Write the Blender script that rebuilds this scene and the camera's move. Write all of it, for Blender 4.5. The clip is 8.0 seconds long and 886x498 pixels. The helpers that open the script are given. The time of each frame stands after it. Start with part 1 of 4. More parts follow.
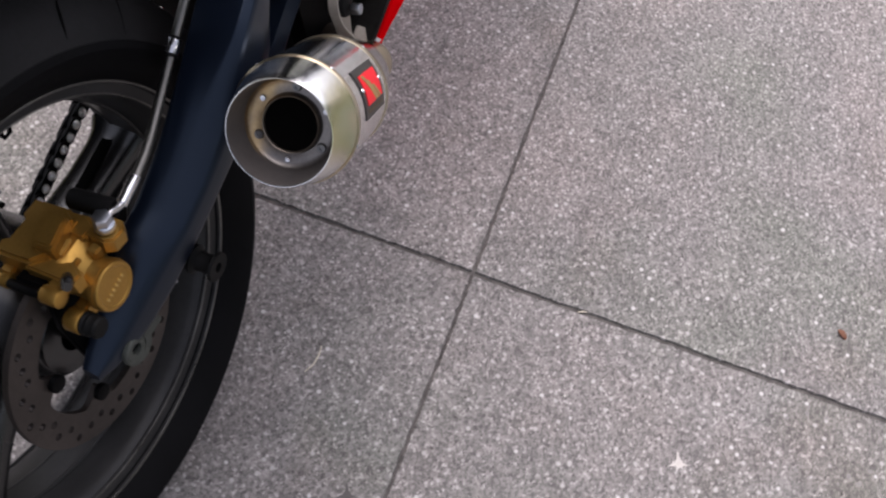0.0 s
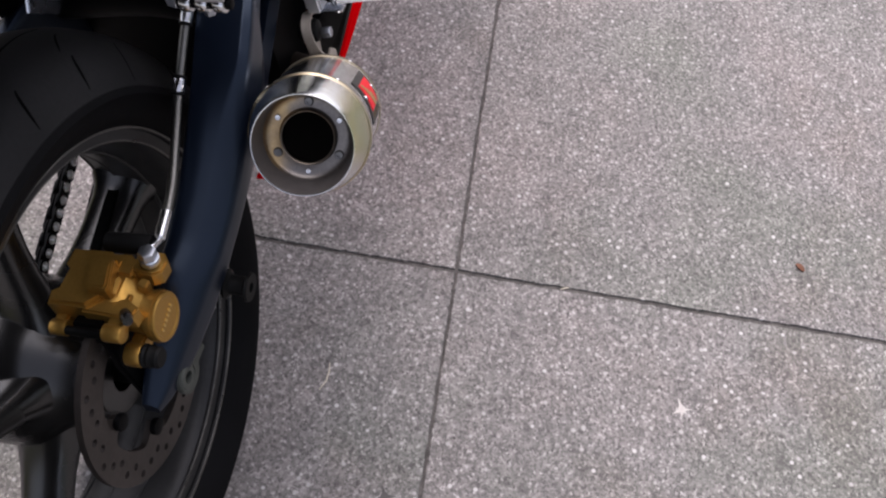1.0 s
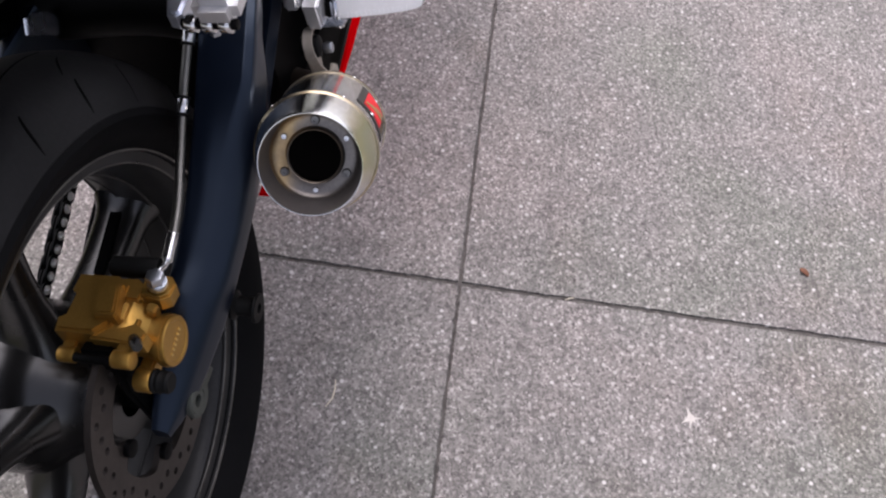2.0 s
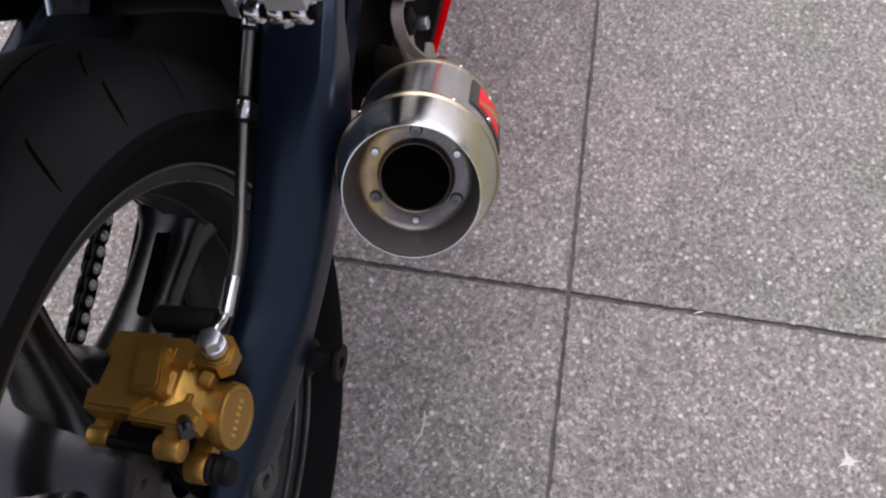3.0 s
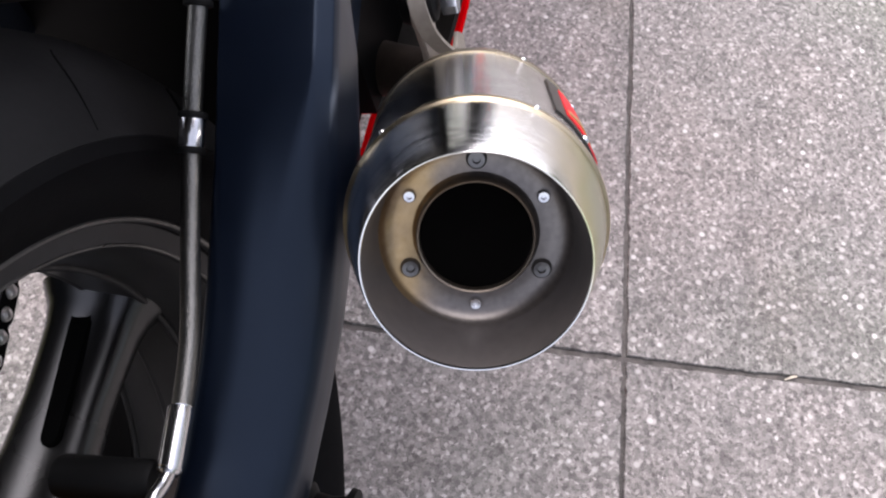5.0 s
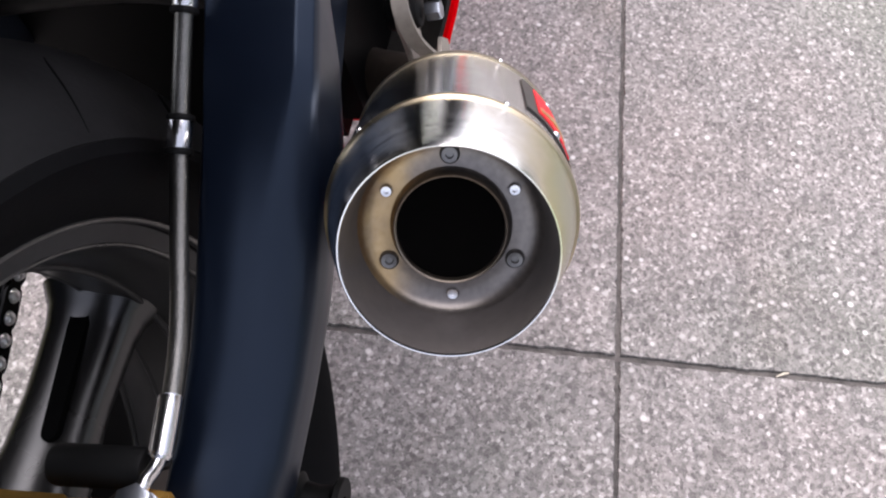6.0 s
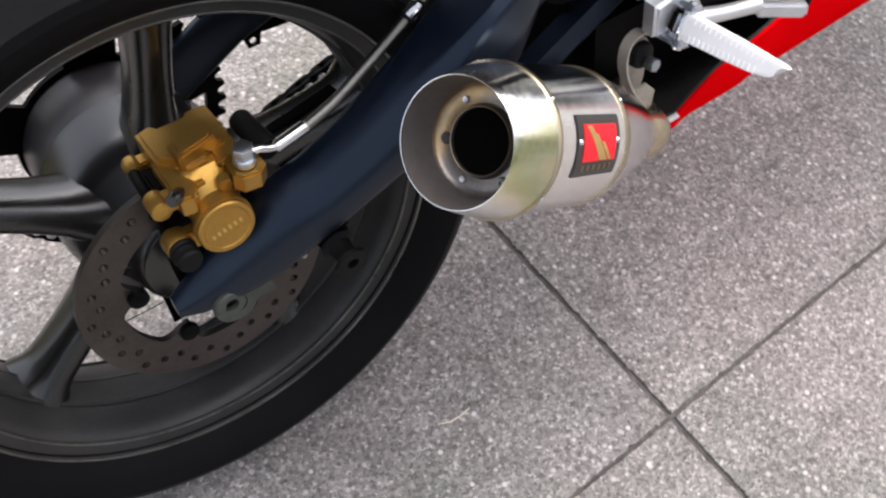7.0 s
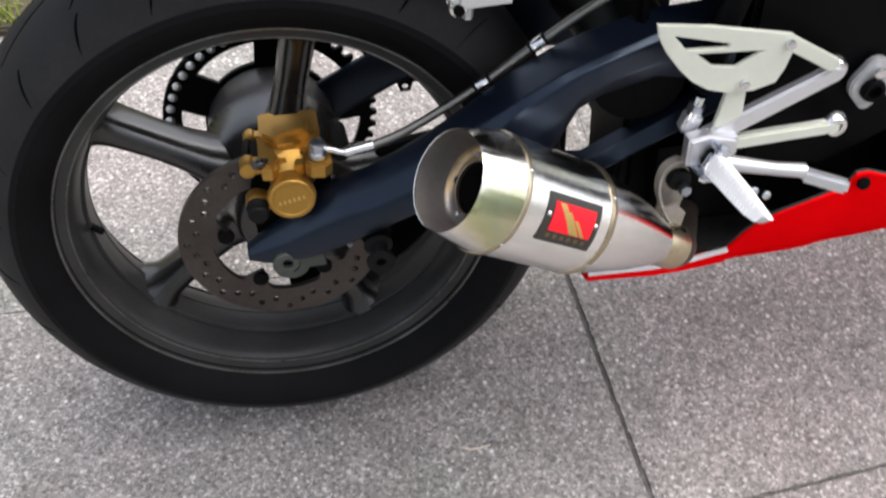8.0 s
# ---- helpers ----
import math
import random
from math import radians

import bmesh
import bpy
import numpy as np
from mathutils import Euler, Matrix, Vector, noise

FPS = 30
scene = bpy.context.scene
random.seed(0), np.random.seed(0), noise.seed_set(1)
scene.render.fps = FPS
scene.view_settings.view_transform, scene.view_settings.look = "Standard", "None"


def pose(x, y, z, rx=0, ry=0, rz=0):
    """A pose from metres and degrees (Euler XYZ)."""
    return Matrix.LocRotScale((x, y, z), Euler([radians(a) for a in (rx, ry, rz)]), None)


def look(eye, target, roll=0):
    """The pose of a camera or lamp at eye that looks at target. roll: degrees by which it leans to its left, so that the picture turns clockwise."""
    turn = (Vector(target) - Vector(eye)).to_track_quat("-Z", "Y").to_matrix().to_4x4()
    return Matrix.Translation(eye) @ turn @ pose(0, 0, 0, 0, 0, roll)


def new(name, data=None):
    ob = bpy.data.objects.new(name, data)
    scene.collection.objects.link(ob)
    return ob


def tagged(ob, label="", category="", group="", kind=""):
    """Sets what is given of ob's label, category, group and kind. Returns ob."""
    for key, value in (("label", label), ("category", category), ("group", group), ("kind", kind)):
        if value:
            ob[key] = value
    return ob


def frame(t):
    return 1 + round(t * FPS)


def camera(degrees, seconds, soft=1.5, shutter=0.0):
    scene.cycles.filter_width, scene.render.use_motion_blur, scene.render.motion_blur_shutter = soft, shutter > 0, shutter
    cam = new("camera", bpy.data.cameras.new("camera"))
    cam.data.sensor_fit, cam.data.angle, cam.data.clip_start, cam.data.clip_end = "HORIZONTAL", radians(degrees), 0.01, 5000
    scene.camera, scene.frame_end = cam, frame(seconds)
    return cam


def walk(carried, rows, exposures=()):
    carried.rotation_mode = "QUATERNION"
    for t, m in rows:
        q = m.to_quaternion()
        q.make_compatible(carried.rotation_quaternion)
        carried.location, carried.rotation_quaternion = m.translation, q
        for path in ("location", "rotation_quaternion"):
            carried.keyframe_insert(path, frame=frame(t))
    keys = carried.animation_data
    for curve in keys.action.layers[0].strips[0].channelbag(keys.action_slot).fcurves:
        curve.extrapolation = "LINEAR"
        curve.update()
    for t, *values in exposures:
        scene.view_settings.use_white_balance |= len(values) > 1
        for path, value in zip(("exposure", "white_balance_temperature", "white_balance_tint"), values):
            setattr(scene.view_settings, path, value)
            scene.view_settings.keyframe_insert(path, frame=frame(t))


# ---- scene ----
cam = camera(45.26, 8.0, soft=2.2, shutter=0.1)
PATH = [
    (0, pose(-0.2790, -0.4493, 1.2273, 29.505, -5.697, -66.332)),
    (0.2, pose(-0.3322, -0.4187, 1.2551, 29.585, -2.914, -71.913)),
    (0.5, pose(-0.3667, -0.4010, 1.2406, 31.400, -4.553, -76.052)),
    (1, pose(-0.3895, -0.3686, 1.2496, 32.794, -5.110, -77.723)),
    (1.2, pose(-0.3847, -0.3625, 1.2497, 32.538, -4.509, -78.038)),
    (2.3, pose(-0.3743, -0.3465, 1.2384, 33.337, -4.988, -79.160)),
    (2.5, pose(-0.3579, -0.3415, 1.2232, 33.432, -3.890, -78.106)),
    (2.8, pose(-0.2720, -0.2979, 1.1574, 32.190, -2.739, -77.180)),
    (3, pose(-0.2097, -0.2739, 1.0958, 29.991, -2.197, -77.263)),
    (3.2, pose(-0.1593, -0.2423, 1.0381, 27.617, -0.956, -76.169)),
    (3.5, pose(-0.1062, -0.2132, 0.9678, 28.784, -3.592, -76.701)),
    (3.7, pose(-0.0759, -0.1999, 0.9129, 28.149, -4.356, -78.398)),
    (4, pose(-0.0621, -0.1871, 0.8708, 27.834, -4.010, -78.280)),
    (4.5, pose(-0.0449, -0.1937, 0.8635, 30.478, -3.050, -79.656)),
    (4.7, pose(-0.0481, -0.1983, 0.8685, 30.874, -2.892, -79.317)),
    (5.8, pose(-0.0654, -0.2108, 0.8794, 32.103, -2.596, -80.473)),
    (6, pose(-0.0689, -0.2186, 0.8858, 31.879, -1.919, -79.883)),
    (6.3, pose(-0.0937, -0.2440, 0.9250, 29.953, -1.151, -72.811)),
    (6.4, pose(-0.1067, -0.2625, 0.9577, 29.209, -0.475, -69.199)),
    (6.5, pose(-0.1137, -0.2889, 0.9796, 28.794, 0.704, -65.250)),
    (6.6, pose(-0.1252, -0.3266, 1.0094, 28.937, 1.619, -59.348)),
    (6.7, pose(-0.1251, -0.3662, 1.0297, 29.433, 1.060, -52.977)),
    (6.8, pose(-0.1239, -0.4125, 1.0460, 29.848, -0.542, -46.452)),
    (6.9, pose(-0.1284, -0.4648, 1.0679, 30.030, -3.028, -39.951)),
    (7, pose(-0.1181, -0.5087, 1.0894, 30.445, -3.640, -34.416)),
    (7.1, pose(-0.1136, -0.5536, 1.1107, 32.209, -2.455, -30.468)),
    (7.2, pose(-0.1167, -0.5731, 1.1392, 31.870, -3.181, -26.800)),
    (7.3, pose(-0.1190, -0.5988, 1.1555, 32.250, -4.147, -22.510)),
    (7.4, pose(-0.1114, -0.6306, 1.1637, 32.974, -6.436, -21.144)),
    (7.5, pose(-0.0986, -0.6663, 1.1914, 31.895, -7.606, -18.970)),
    (7.6, pose(-0.0845, -0.6906, 1.1905, 30.379, -6.578, -17.147)),
    (7.7, pose(-0.0620, -0.7231, 1.1932, 30.928, -5.678, -16.213)),
    (7.8, pose(-0.0321, -0.7490, 1.2054, 32.434, -3.484, -14.015)),
    (7.9, pose(-0.0005, -0.7489, 1.2222, 33.342, -1.714, -12.431)),
    (8, pose(0.0421, -0.7474, 1.2228, 35.330, -0.714, -9.826)),
]
walk(cam, PATH, exposures=((0.0, 1.11, 6430, 18), (2.5, 1.18, 6430, 19), (3.0, 1.11, 6430, 19), (3.5, 1.01, 6470, 18), (4.0, 1.03, 6470, 18), (4.5, 1.46, 6430, 18), (6.0, 1.77, 6420, 18), (6.5, 1.74, 6500, 14), (7.0, 1.72, 6560, 13), (7.5, 1.64, 6500, 12), (8.0, 1.73, 6520, 11)))

# ---- sky and sun: bright overcast ----
world = bpy.data.worlds.new("sky")
scene.world = world
world.use_nodes = True
wn = world.node_tree.nodes
sky = wn.new("ShaderNodeTexSky")
sky.sky_type = "NISHITA"
sky.sun_disc = False
sky.sun_elevation, sky.sun_rotation = radians(58), radians(61)
sky.air_density, sky.dust_density = 1.0, 4.0
bg = wn["Background"]
bg.inputs["Strength"].default_value = 0.125
veil = wn.new("ShaderNodeHueSaturation")  # thin cloud greys the blue
veil.inputs["Saturation"].default_value = 0.4
world.node_tree.links.new(sky.outputs["Color"], veil.inputs["Color"])
world.node_tree.links.new(veil.outputs["Color"], bg.inputs["Color"])
sun_data = bpy.data.lights.new("sun", "SUN")
sun_data.energy, sun_data.angle, sun_data.color = 0.95, radians(80), (1.0, 0.97, 0.95)
sun = new("sun", sun_data)
sun.matrix_world = look((1.5, 0.7, 3.6), (0, 0, 0))


# ---- materials ----
def nodes_of(name):
    m = bpy.data.materials.new(name)
    m.use_nodes = True
    return m, m.node_tree.nodes, m.node_tree.links, m.node_tree.nodes["Principled BSDF"]


def ramp(n, l, src, stops):
    r = n.new("ShaderNodeValToRGB")
    el = r.color_ramp.elements
    el[0].position, el[0].color = stops[0][0], (*stops[0][1], 1)
    el[1].position, el[1].color = stops[-1][0], (*stops[-1][1], 1)
    for p, c in stops[1:-1]:
        e = el.new(p)
        e.color = (*c, 1)
    l.new(src, r.inputs["Fac"])
    return r.outputs["Color"]


def mixc(n, l, fac, a, b, kind="MIX"):
    m = n.new("ShaderNodeMix")
    m.data_type, m.blend_type = "RGBA", kind
    for sock, v in ((m.inputs["Factor"], fac), (m.inputs["A"], a), (m.inputs["B"], b)):
        if isinstance(v, (int, float)):
            sock.default_value = v
        elif isinstance(v, tuple):
            sock.default_value = (*v, 1)
        else:
            l.new(v, sock)
    return m.outputs["Result"]


def tex(n, l, kind, scale, detail=3.0, scatter=False):
    co = n.new("ShaderNodeTexCoord")
    src = co.outputs["Object"]
    if scatter:  # each piece gets its own part of the pattern
        info, far, move = n.new("ShaderNodeObjectInfo"), n.new("ShaderNodeMath"), n.new("ShaderNodeVectorMath")
        far.operation, far.inputs[1].default_value = "MULTIPLY", 40.0
        l.new(info.outputs["Random"], far.inputs[0])
        l.new(src, move.inputs[0])
        l.new(far.outputs["Value"], move.inputs[1])
        src = move.outputs["Vector"]
    t = n.new("ShaderNodeTex" + kind)
    l.new(src, t.inputs["Vector"])
    t.inputs["Scale"].default_value = scale
    if kind == "Noise":
        t.inputs["Detail"].default_value = detail
    return t


def bump(n, l, p, height, strength, dist):
    b = n.new("ShaderNodeBump")
    b.inputs["Strength"].default_value, b.inputs["Distance"].default_value = strength, dist
    l.new(height, b.inputs["Height"])
    l.new(b.outputs["Normal"], p.inputs["Normal"])


def plain(name, base, rough, metal=0.0, vary=0.25, grain=180.0, wear=14.0, relief=0.15, spec=0.5):
    """Paint, rubber or metal with fine grain and broad smudges."""
    m, n, l, p = nodes_of(name)
    fine, broad = tex(n, l, "Noise", grain, 4), tex(n, l, "Noise", wear, 3)
    dark = tuple(c * (1 - vary) for c in base)
    light = tuple(min(1, c * (1 + vary)) for c in base)
    c1 = ramp(n, l, broad.outputs["Fac"], ((0.3, dark), (0.7, light)))
    l.new(mixc(n, l, 0.25, c1, ramp(n, l, fine.outputs["Fac"], ((0.35, dark), (0.65, light)))), p.inputs["Base Color"])
    r = n.new("ShaderNodeMapRange")
    r.inputs["To Min"].default_value, r.inputs["To Max"].default_value = max(0.02, rough - 0.1), min(1, rough + 0.1)
    l.new(broad.outputs["Fac"], r.inputs["Value"])
    l.new(r.outputs["Result"], p.inputs["Roughness"])
    p.inputs["Metallic"].default_value = metal
    p.inputs["Specular IOR Level"].default_value = spec
    bump(n, l, p, fine.outputs["Fac"], relief, 0.0006)
    return m


def granite(name, k):
    """Flamed grey granite: crystals of a few millimetres, pale and dark flecks, broad stains; k scales its paleness."""
    m, n, l, p = nodes_of(name)
    v = tex(n, l, "Voronoi", 310, scatter=True)
    sep = n.new("ShaderNodeSeparateColor")
    l.new(v.outputs["Color"], sep.inputs["Color"])

    def g(r, gr, b):
        return tuple(min(0.9, c * k) for c in (r, gr, b))
    crystal = ramp(n, l, sep.outputs["Red"], ((0.0, g(0.045, 0.043, 0.042)), (0.25, g(0.13, 0.123, 0.12)), (0.6, g(0.245, 0.232, 0.226)), (0.88, g(0.36, 0.34, 0.332)), (0.98, g(0.62, 0.59, 0.58))))
    f = tex(n, l, "Noise", 800, 2, scatter=True)
    c = mixc(n, l, 0.52, crystal, ramp(n, l, f.outputs["Fac"], ((0.34, g(0.125, 0.118, 0.116)), (0.66, g(0.335, 0.316, 0.308)))))
    mid = tex(n, l, "Noise", 150, 4, scatter=True)
    c = mixc(n, l, 1.0, c, ramp(n, l, mid.outputs["Fac"], ((0.32, (0.71, 0.71, 0.71)), (0.68, (1.25, 1.24, 1.24)))), "MULTIPLY")
    blot = tex(n, l, "Noise", 26, 5, scatter=True)
    c = mixc(n, l, 1.0, c, ramp(n, l, blot.outputs["Fac"], ((0.32, (0.87, 0.87, 0.86)), (0.68, (1.12, 1.12, 1.11)))), "MULTIPLY")
    green, brown = tex(n, l, "Noise", 3.2, 5, scatter=True), tex(n, l, "Noise", 5.5, 6, scatter=True)
    c = mixc(n, l, 1.0, c, ramp(n, l, green.outputs["Fac"], ((0.34, (0.86, 0.91, 0.85)), (0.5, (1.0, 1.0, 0.99)), (0.66, (1.10, 1.06, 1.05)))), "MULTIPLY")
    c = mixc(n, l, 1.0, c, ramp(n, l, brown.outputs["Fac"], ((0.30, (0.93, 0.90, 0.87)), (0.46, (1.0, 1.0, 1.0)), (0.68, (1.06, 1.055, 1.045)))), "MULTIPLY")
    chips = tex(n, l, "Voronoi", 78, scatter=True)
    pick = n.new("ShaderNodeSeparateColor")
    l.new(chips.outputs["Color"], pick.inputs["Color"])
    shape = ramp(n, l, chips.outputs["Distance"], ((0.16, (1, 1, 1)), (0.30, (0, 0, 0))))
    some = ramp(n, l, pick.outputs["Green"], ((0.66, (0, 0, 0)), (0.70, (0.74, 0.74, 0.74))))
    c = mixc(n, l, mixc(n, l, 1.0, shape, some, "MULTIPLY"), c, g(0.54, 0.512, 0.490))
    others = ramp(n, l, pick.outputs["Blue"], ((0.70, (0, 0, 0)), (0.76, (0.60, 0.60, 0.60))))
    c = mixc(n, l, mixc(n, l, 1.0, shape, others, "MULTIPLY"), c, g(0.085, 0.08, 0.076))
    fleck, speck = tex(n, l, "Voronoi", 34, scatter=True), tex(n, l, "Voronoi", 52, scatter=True)
    c = mixc(n, l, ramp(n, l, fleck.outputs["Distance"], ((0.07, (0.75, 0.75, 0.75)), (0.12, (0, 0, 0)))), c, g(0.72, 0.69, 0.67))
    c = mixc(n, l, ramp(n, l, speck.outputs["Distance"], ((0.07, (0.7, 0.7, 0.7)), (0.13, (0, 0, 0)))), c, g(0.055, 0.048, 0.044))
    l.new(c, p.inputs["Base Color"])
    p.inputs["Roughness"].default_value = 0.75
    p.inputs["Specular IOR Level"].default_value = 0.35
    bump(n, l, p, mixc(n, l, 0.5, f.outputs["Fac"], sep.outputs["Red"]), 0.35, 0.0012)
    return m


GRANITE = granite("granite", 0.84)
# paler copy of the same granite, extra brightness put into its colour
PALE_STONE = granite("pale_granite", 0.92)
GROUT = plain("joint_dirt", (0.092, 0.084, 0.078), 0.95, vary=0.55, grain=260, wear=60, relief=0.8)
RUBBER = plain("tyre_rubber", (0.0042, 0.0040, 0.0045), 0.6, vary=0.3, grain=300, relief=0.25, spec=0.08)
TREAD = plain("scuffed_tread_rubber", (0.0130, 0.0123, 0.0127), 0.6, vary=0.35, grain=260, wear=22, relief=0.25, spec=0.18)
GROOVE = plain("recess_shade_black", (0.002, 0.002, 0.002), 0.95, spec=0.05)
DULL = plain("weathered_zinc", (0.068, 0.074, 0.066), 0.55, 0.6, vary=0.4)
RUBBER_SOFT = plain("black_rubber", (0.004, 0.004, 0.004), 0.6, spec=0.15)
# wheel paint split: paler rim copy, darker gloss spoke copy, to carry shade
RIM = plain("wheel_paint_lit", (0.0300, 0.0290, 0.0286), 0.36, 0.0, vary=0.3, relief=0.03, spec=0.22)
SPOKE = plain("wheel_paint_shaded", (0.0066, 0.0062, 0.0061), 0.25, 0.0, vary=0.25, relief=0.02, spec=0.75)
HUB = plain("hub_graphite_paint", (0.030, 0.028, 0.030), 0.36, 0.2, relief=0.04, spec=0.45)
DISC = plain("disc_dull_steel", (0.068, 0.058, 0.053), 0.45, 0.8, vary=0.3, relief=0.1)
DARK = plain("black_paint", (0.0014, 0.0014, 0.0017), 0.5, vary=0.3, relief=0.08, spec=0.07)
ARM = plain("blue_black_paint", (0.0022, 0.0040, 0.0092), 0.34, 0.0, vary=0.2, relief=0.02, spec=0.48)
ARM.node_tree.nodes["Principled BSDF"].inputs["Specular Tint"].default_value = (0.60, 0.76, 1.0, 1.0)  # pearl blue lacquer
PLASTIC = plain("satin_black_plastic", (0.007, 0.007, 0.007), 0.40, vary=0.3, relief=0.12, spec=0.30)
CHROME = plain("bright_steel", (0.72, 0.72, 0.73), 0.2, 1.0, vary=0.1, relief=0.05)
ZINC = plain("zinc_plate", (0.42, 0.45, 0.50), 0.3, 1.0, vary=0.2)
ALLOY = plain("satin_alloy", (0.72, 0.72, 0.74), 0.42, 0.85, vary=0.08, relief=0.1)
PALE = plain("pale_anodised", (0.66, 0.67, 0.58), 0.5, 0.35, vary=0.05, relief=0.1)
PIN = plain("polished_pin_end", (0.95, 0.95, 0.95), 0.30, 0.9, vary=0.05)
GOLD = plain("gold_anodised", (0.40, 0.225, 0.05), 0.36, 0.85, vary=0.2, relief=0.2, grain=350)
GOLD_LIGHT = plain("gold_letters", (0.60, 0.42, 0.14), 0.35, 0.8)
BRONZE = plain("dim_bronze_print", (0.14, 0.10, 0.05), 0.45, 0.5)
RED = plain("red_gloss_paint", (0.82, 0.002, 0.004), 0.45, vary=0.06, relief=0.02, spec=0.0)
WHITE = plain("lit_edge", (0.78, 0.75, 0.74), 0.4, vary=0.05)
BADGE_RED = plain("badge_red", (0.80, 0.01, 0.02), 0.45, vary=0.05, spec=0.25)
BADGE_BLACK = plain("badge_black", (0.02, 0.018, 0.015), 0.4, vary=0.2)
BRAID = plain("braided_steel", (0.20, 0.195, 0.18), 0.36, 1.0, vary=0.35, grain=900, relief=0.5)
BORE_BLACK = plain("bore_black", (0.0025, 0.002, 0.0018), 0.95, spec=0.1)
INNER = plain("dull_inner_steel", (0.17, 0.155, 0.147), 0.48, 0.7, vary=0.2)
BROWNED = plain("heat_browned_lip", (0.20, 0.165, 0.13), 0.36, 0.9, vary=0.3)
SCREW = plain("dark_steel_screw", (0.16, 0.155, 0.15), 0.3, 0.9, vary=0.2)
LIP = plain("rim_edge_highlight", (0.13, 0.126, 0.118), 0.30, 0.8, vary=0.6)
LINER = plain("grey_inner_plastic", (0.05, 0.047, 0.045), 0.75, vary=0.3, spec=0.1)


def heat_steel(mp, warm):
    """Grey steel inside the outlet, straw and bronze from heat on one side."""
    m, n, l, p = nodes_of("heat_tinted_steel")
    co = n.new("ShaderNodeTexCoord")
    off, dot = n.new("ShaderNodeVectorMath"), n.new("ShaderNodeVectorMath")
    off.operation, dot.operation = "SUBTRACT", "DOT_PRODUCT"
    off.inputs[1].default_value, dot.inputs[1].default_value = mp, warm
    l.new(co.outputs["Object"], off.inputs[0])
    l.new(off.outputs["Vector"], dot.inputs[0])
    b, f = tex(n, l, "Noise", 45, 4), tex(n, l, "Noise", 300, 3)
    add = n.new("ShaderNodeMath")
    add.operation, add.inputs[1].default_value = "MULTIPLY_ADD", 0.03
    l.new(b.outputs["Fac"], add.inputs[0])
    l.new(dot.outputs["Value"], add.inputs[2])
    c = ramp(n, l, add.outputs["Value"], ((0.018, (0.18, 0.165, 0.155)), (0.030, (0.25, 0.205, 0.16)), (0.041, (0.54, 0.37, 0.17)), (0.053, (0.26, 0.18, 0.11))))
    l.new(mixc(n, l, 0.2, c, ramp(n, l, f.outputs["Fac"], ((0.35, (0.14, 0.13, 0.12)), (0.65, (0.34, 0.31, 0.28))))), p.inputs["Base Color"])
    p.inputs["Metallic"].default_value, p.inputs["Roughness"].default_value = 0.9, 0.36
    bump(n, l, p, f.outputs["Fac"], 0.1, 0.0004)
    return m


WELD = plain("straw_tinted_weld", (0.46, 0.39, 0.27), 0.28, 1.0, vary=0.25)
PIPE = plain("dark_exhaust_pipe", (0.055, 0.042, 0.034), 0.5, 0.7, vary=0.4)
GRASS = plain("grass_blades", (0.16, 0.20, 0.03), 0.7, vary=0.4)
SOIL = plain("soil", (0.06, 0.05, 0.03), 0.95, vary=0.4, relief=0.8)
LEAF = plain("dry_leaf", (0.13, 0.05, 0.025), 0.75, vary=0.3)
STRAW = plain("dry_straw", (0.50, 0.45, 0.36), 0.7)
GUM = plain("pale_stain", (0.50, 0.47, 0.44), 0.8)
FOLIAGE = plain("foliage", (0.05, 0.09, 0.02), 0.6, vary=0.4)


# ---- mesh helpers ----
def axes(origin, direction, hint=(0, 0, 1)):
    """A pose at origin whose z axis runs along direction and whose x axis lies near hint."""
    z = Vector(direction).normalized()
    x = Vector(hint) - z * Vector(hint).dot(z)
    if x.length < 1e-5:
        x = Vector((1, 0, 0)) - z * z.x
    x.normalize()
    y = z.cross(x)
    m = Matrix((x, y, z)).transposed().to_4x4()
    m.translation = origin
    return m


def ring(bm, pts):
    return [bm.verts.new(p) for p in pts]


def skin(bm, rings, closed=False, caps=True):
    """Quads between successive rings of equal length."""
    k = len(rings[0])
    pairs = list(zip(rings[:-1], rings[1:]))
    if closed:
        pairs.append((rings[-1], rings[0]))
    for a, b in pairs:
        for i in range(k):
            j = (i + 1) % k
            bm.faces.new((a[i], a[j], b[j], b[i]))
    if caps and not closed:
        bm.faces.new(rings[0][::-1])
        bm.faces.new(rings[-1])


def revolve(profile, seg=64, m=None, closed=False, bm=None):
    """Turns (radius, height) points round z; closed joins the last point to the first."""
    bm = bm or bmesh.new()
    m = m or Matrix()
    cols = []
    for i in range(seg):
        a = 2 * math.pi * i / seg
        cols.append([bm.verts.new(m @ Vector((r * math.cos(a), r * math.sin(a), h))) for r, h in profile])
    k = len(profile)
    for i in range(seg):
        a, b = cols[i], cols[(i + 1) % seg]
        for j in range(k if closed else k - 1):
            q = (j + 1) % k
            bm.faces.new((a[j], b[j], b[q], a[q]))
    if not closed:
        for j, flip in ((0, 1), (k - 1, 0)):
            if profile[j][0] > 1e-6:
                f = [c[j] for c in cols]
                bm.faces.new(f[::-1] if flip else f)
    bmesh.ops.remove_doubles(bm, verts=bm.verts, dist=1e-7)
    return bm


def rod(r, h, m, seg=24, bev=None, bm=None):
    """A cylinder from z = 0 to h with rounded rims."""
    b = bev if bev is not None else min(r, h) * 0.15
    return revolve([(0, 0), (r - b, 0), (r - b * 0.3, b * 0.3), (r, b), (r, h - b), (r - b * 0.3, h - b * 0.3), (r - b, h), (0, h)], seg, m, bm=bm)


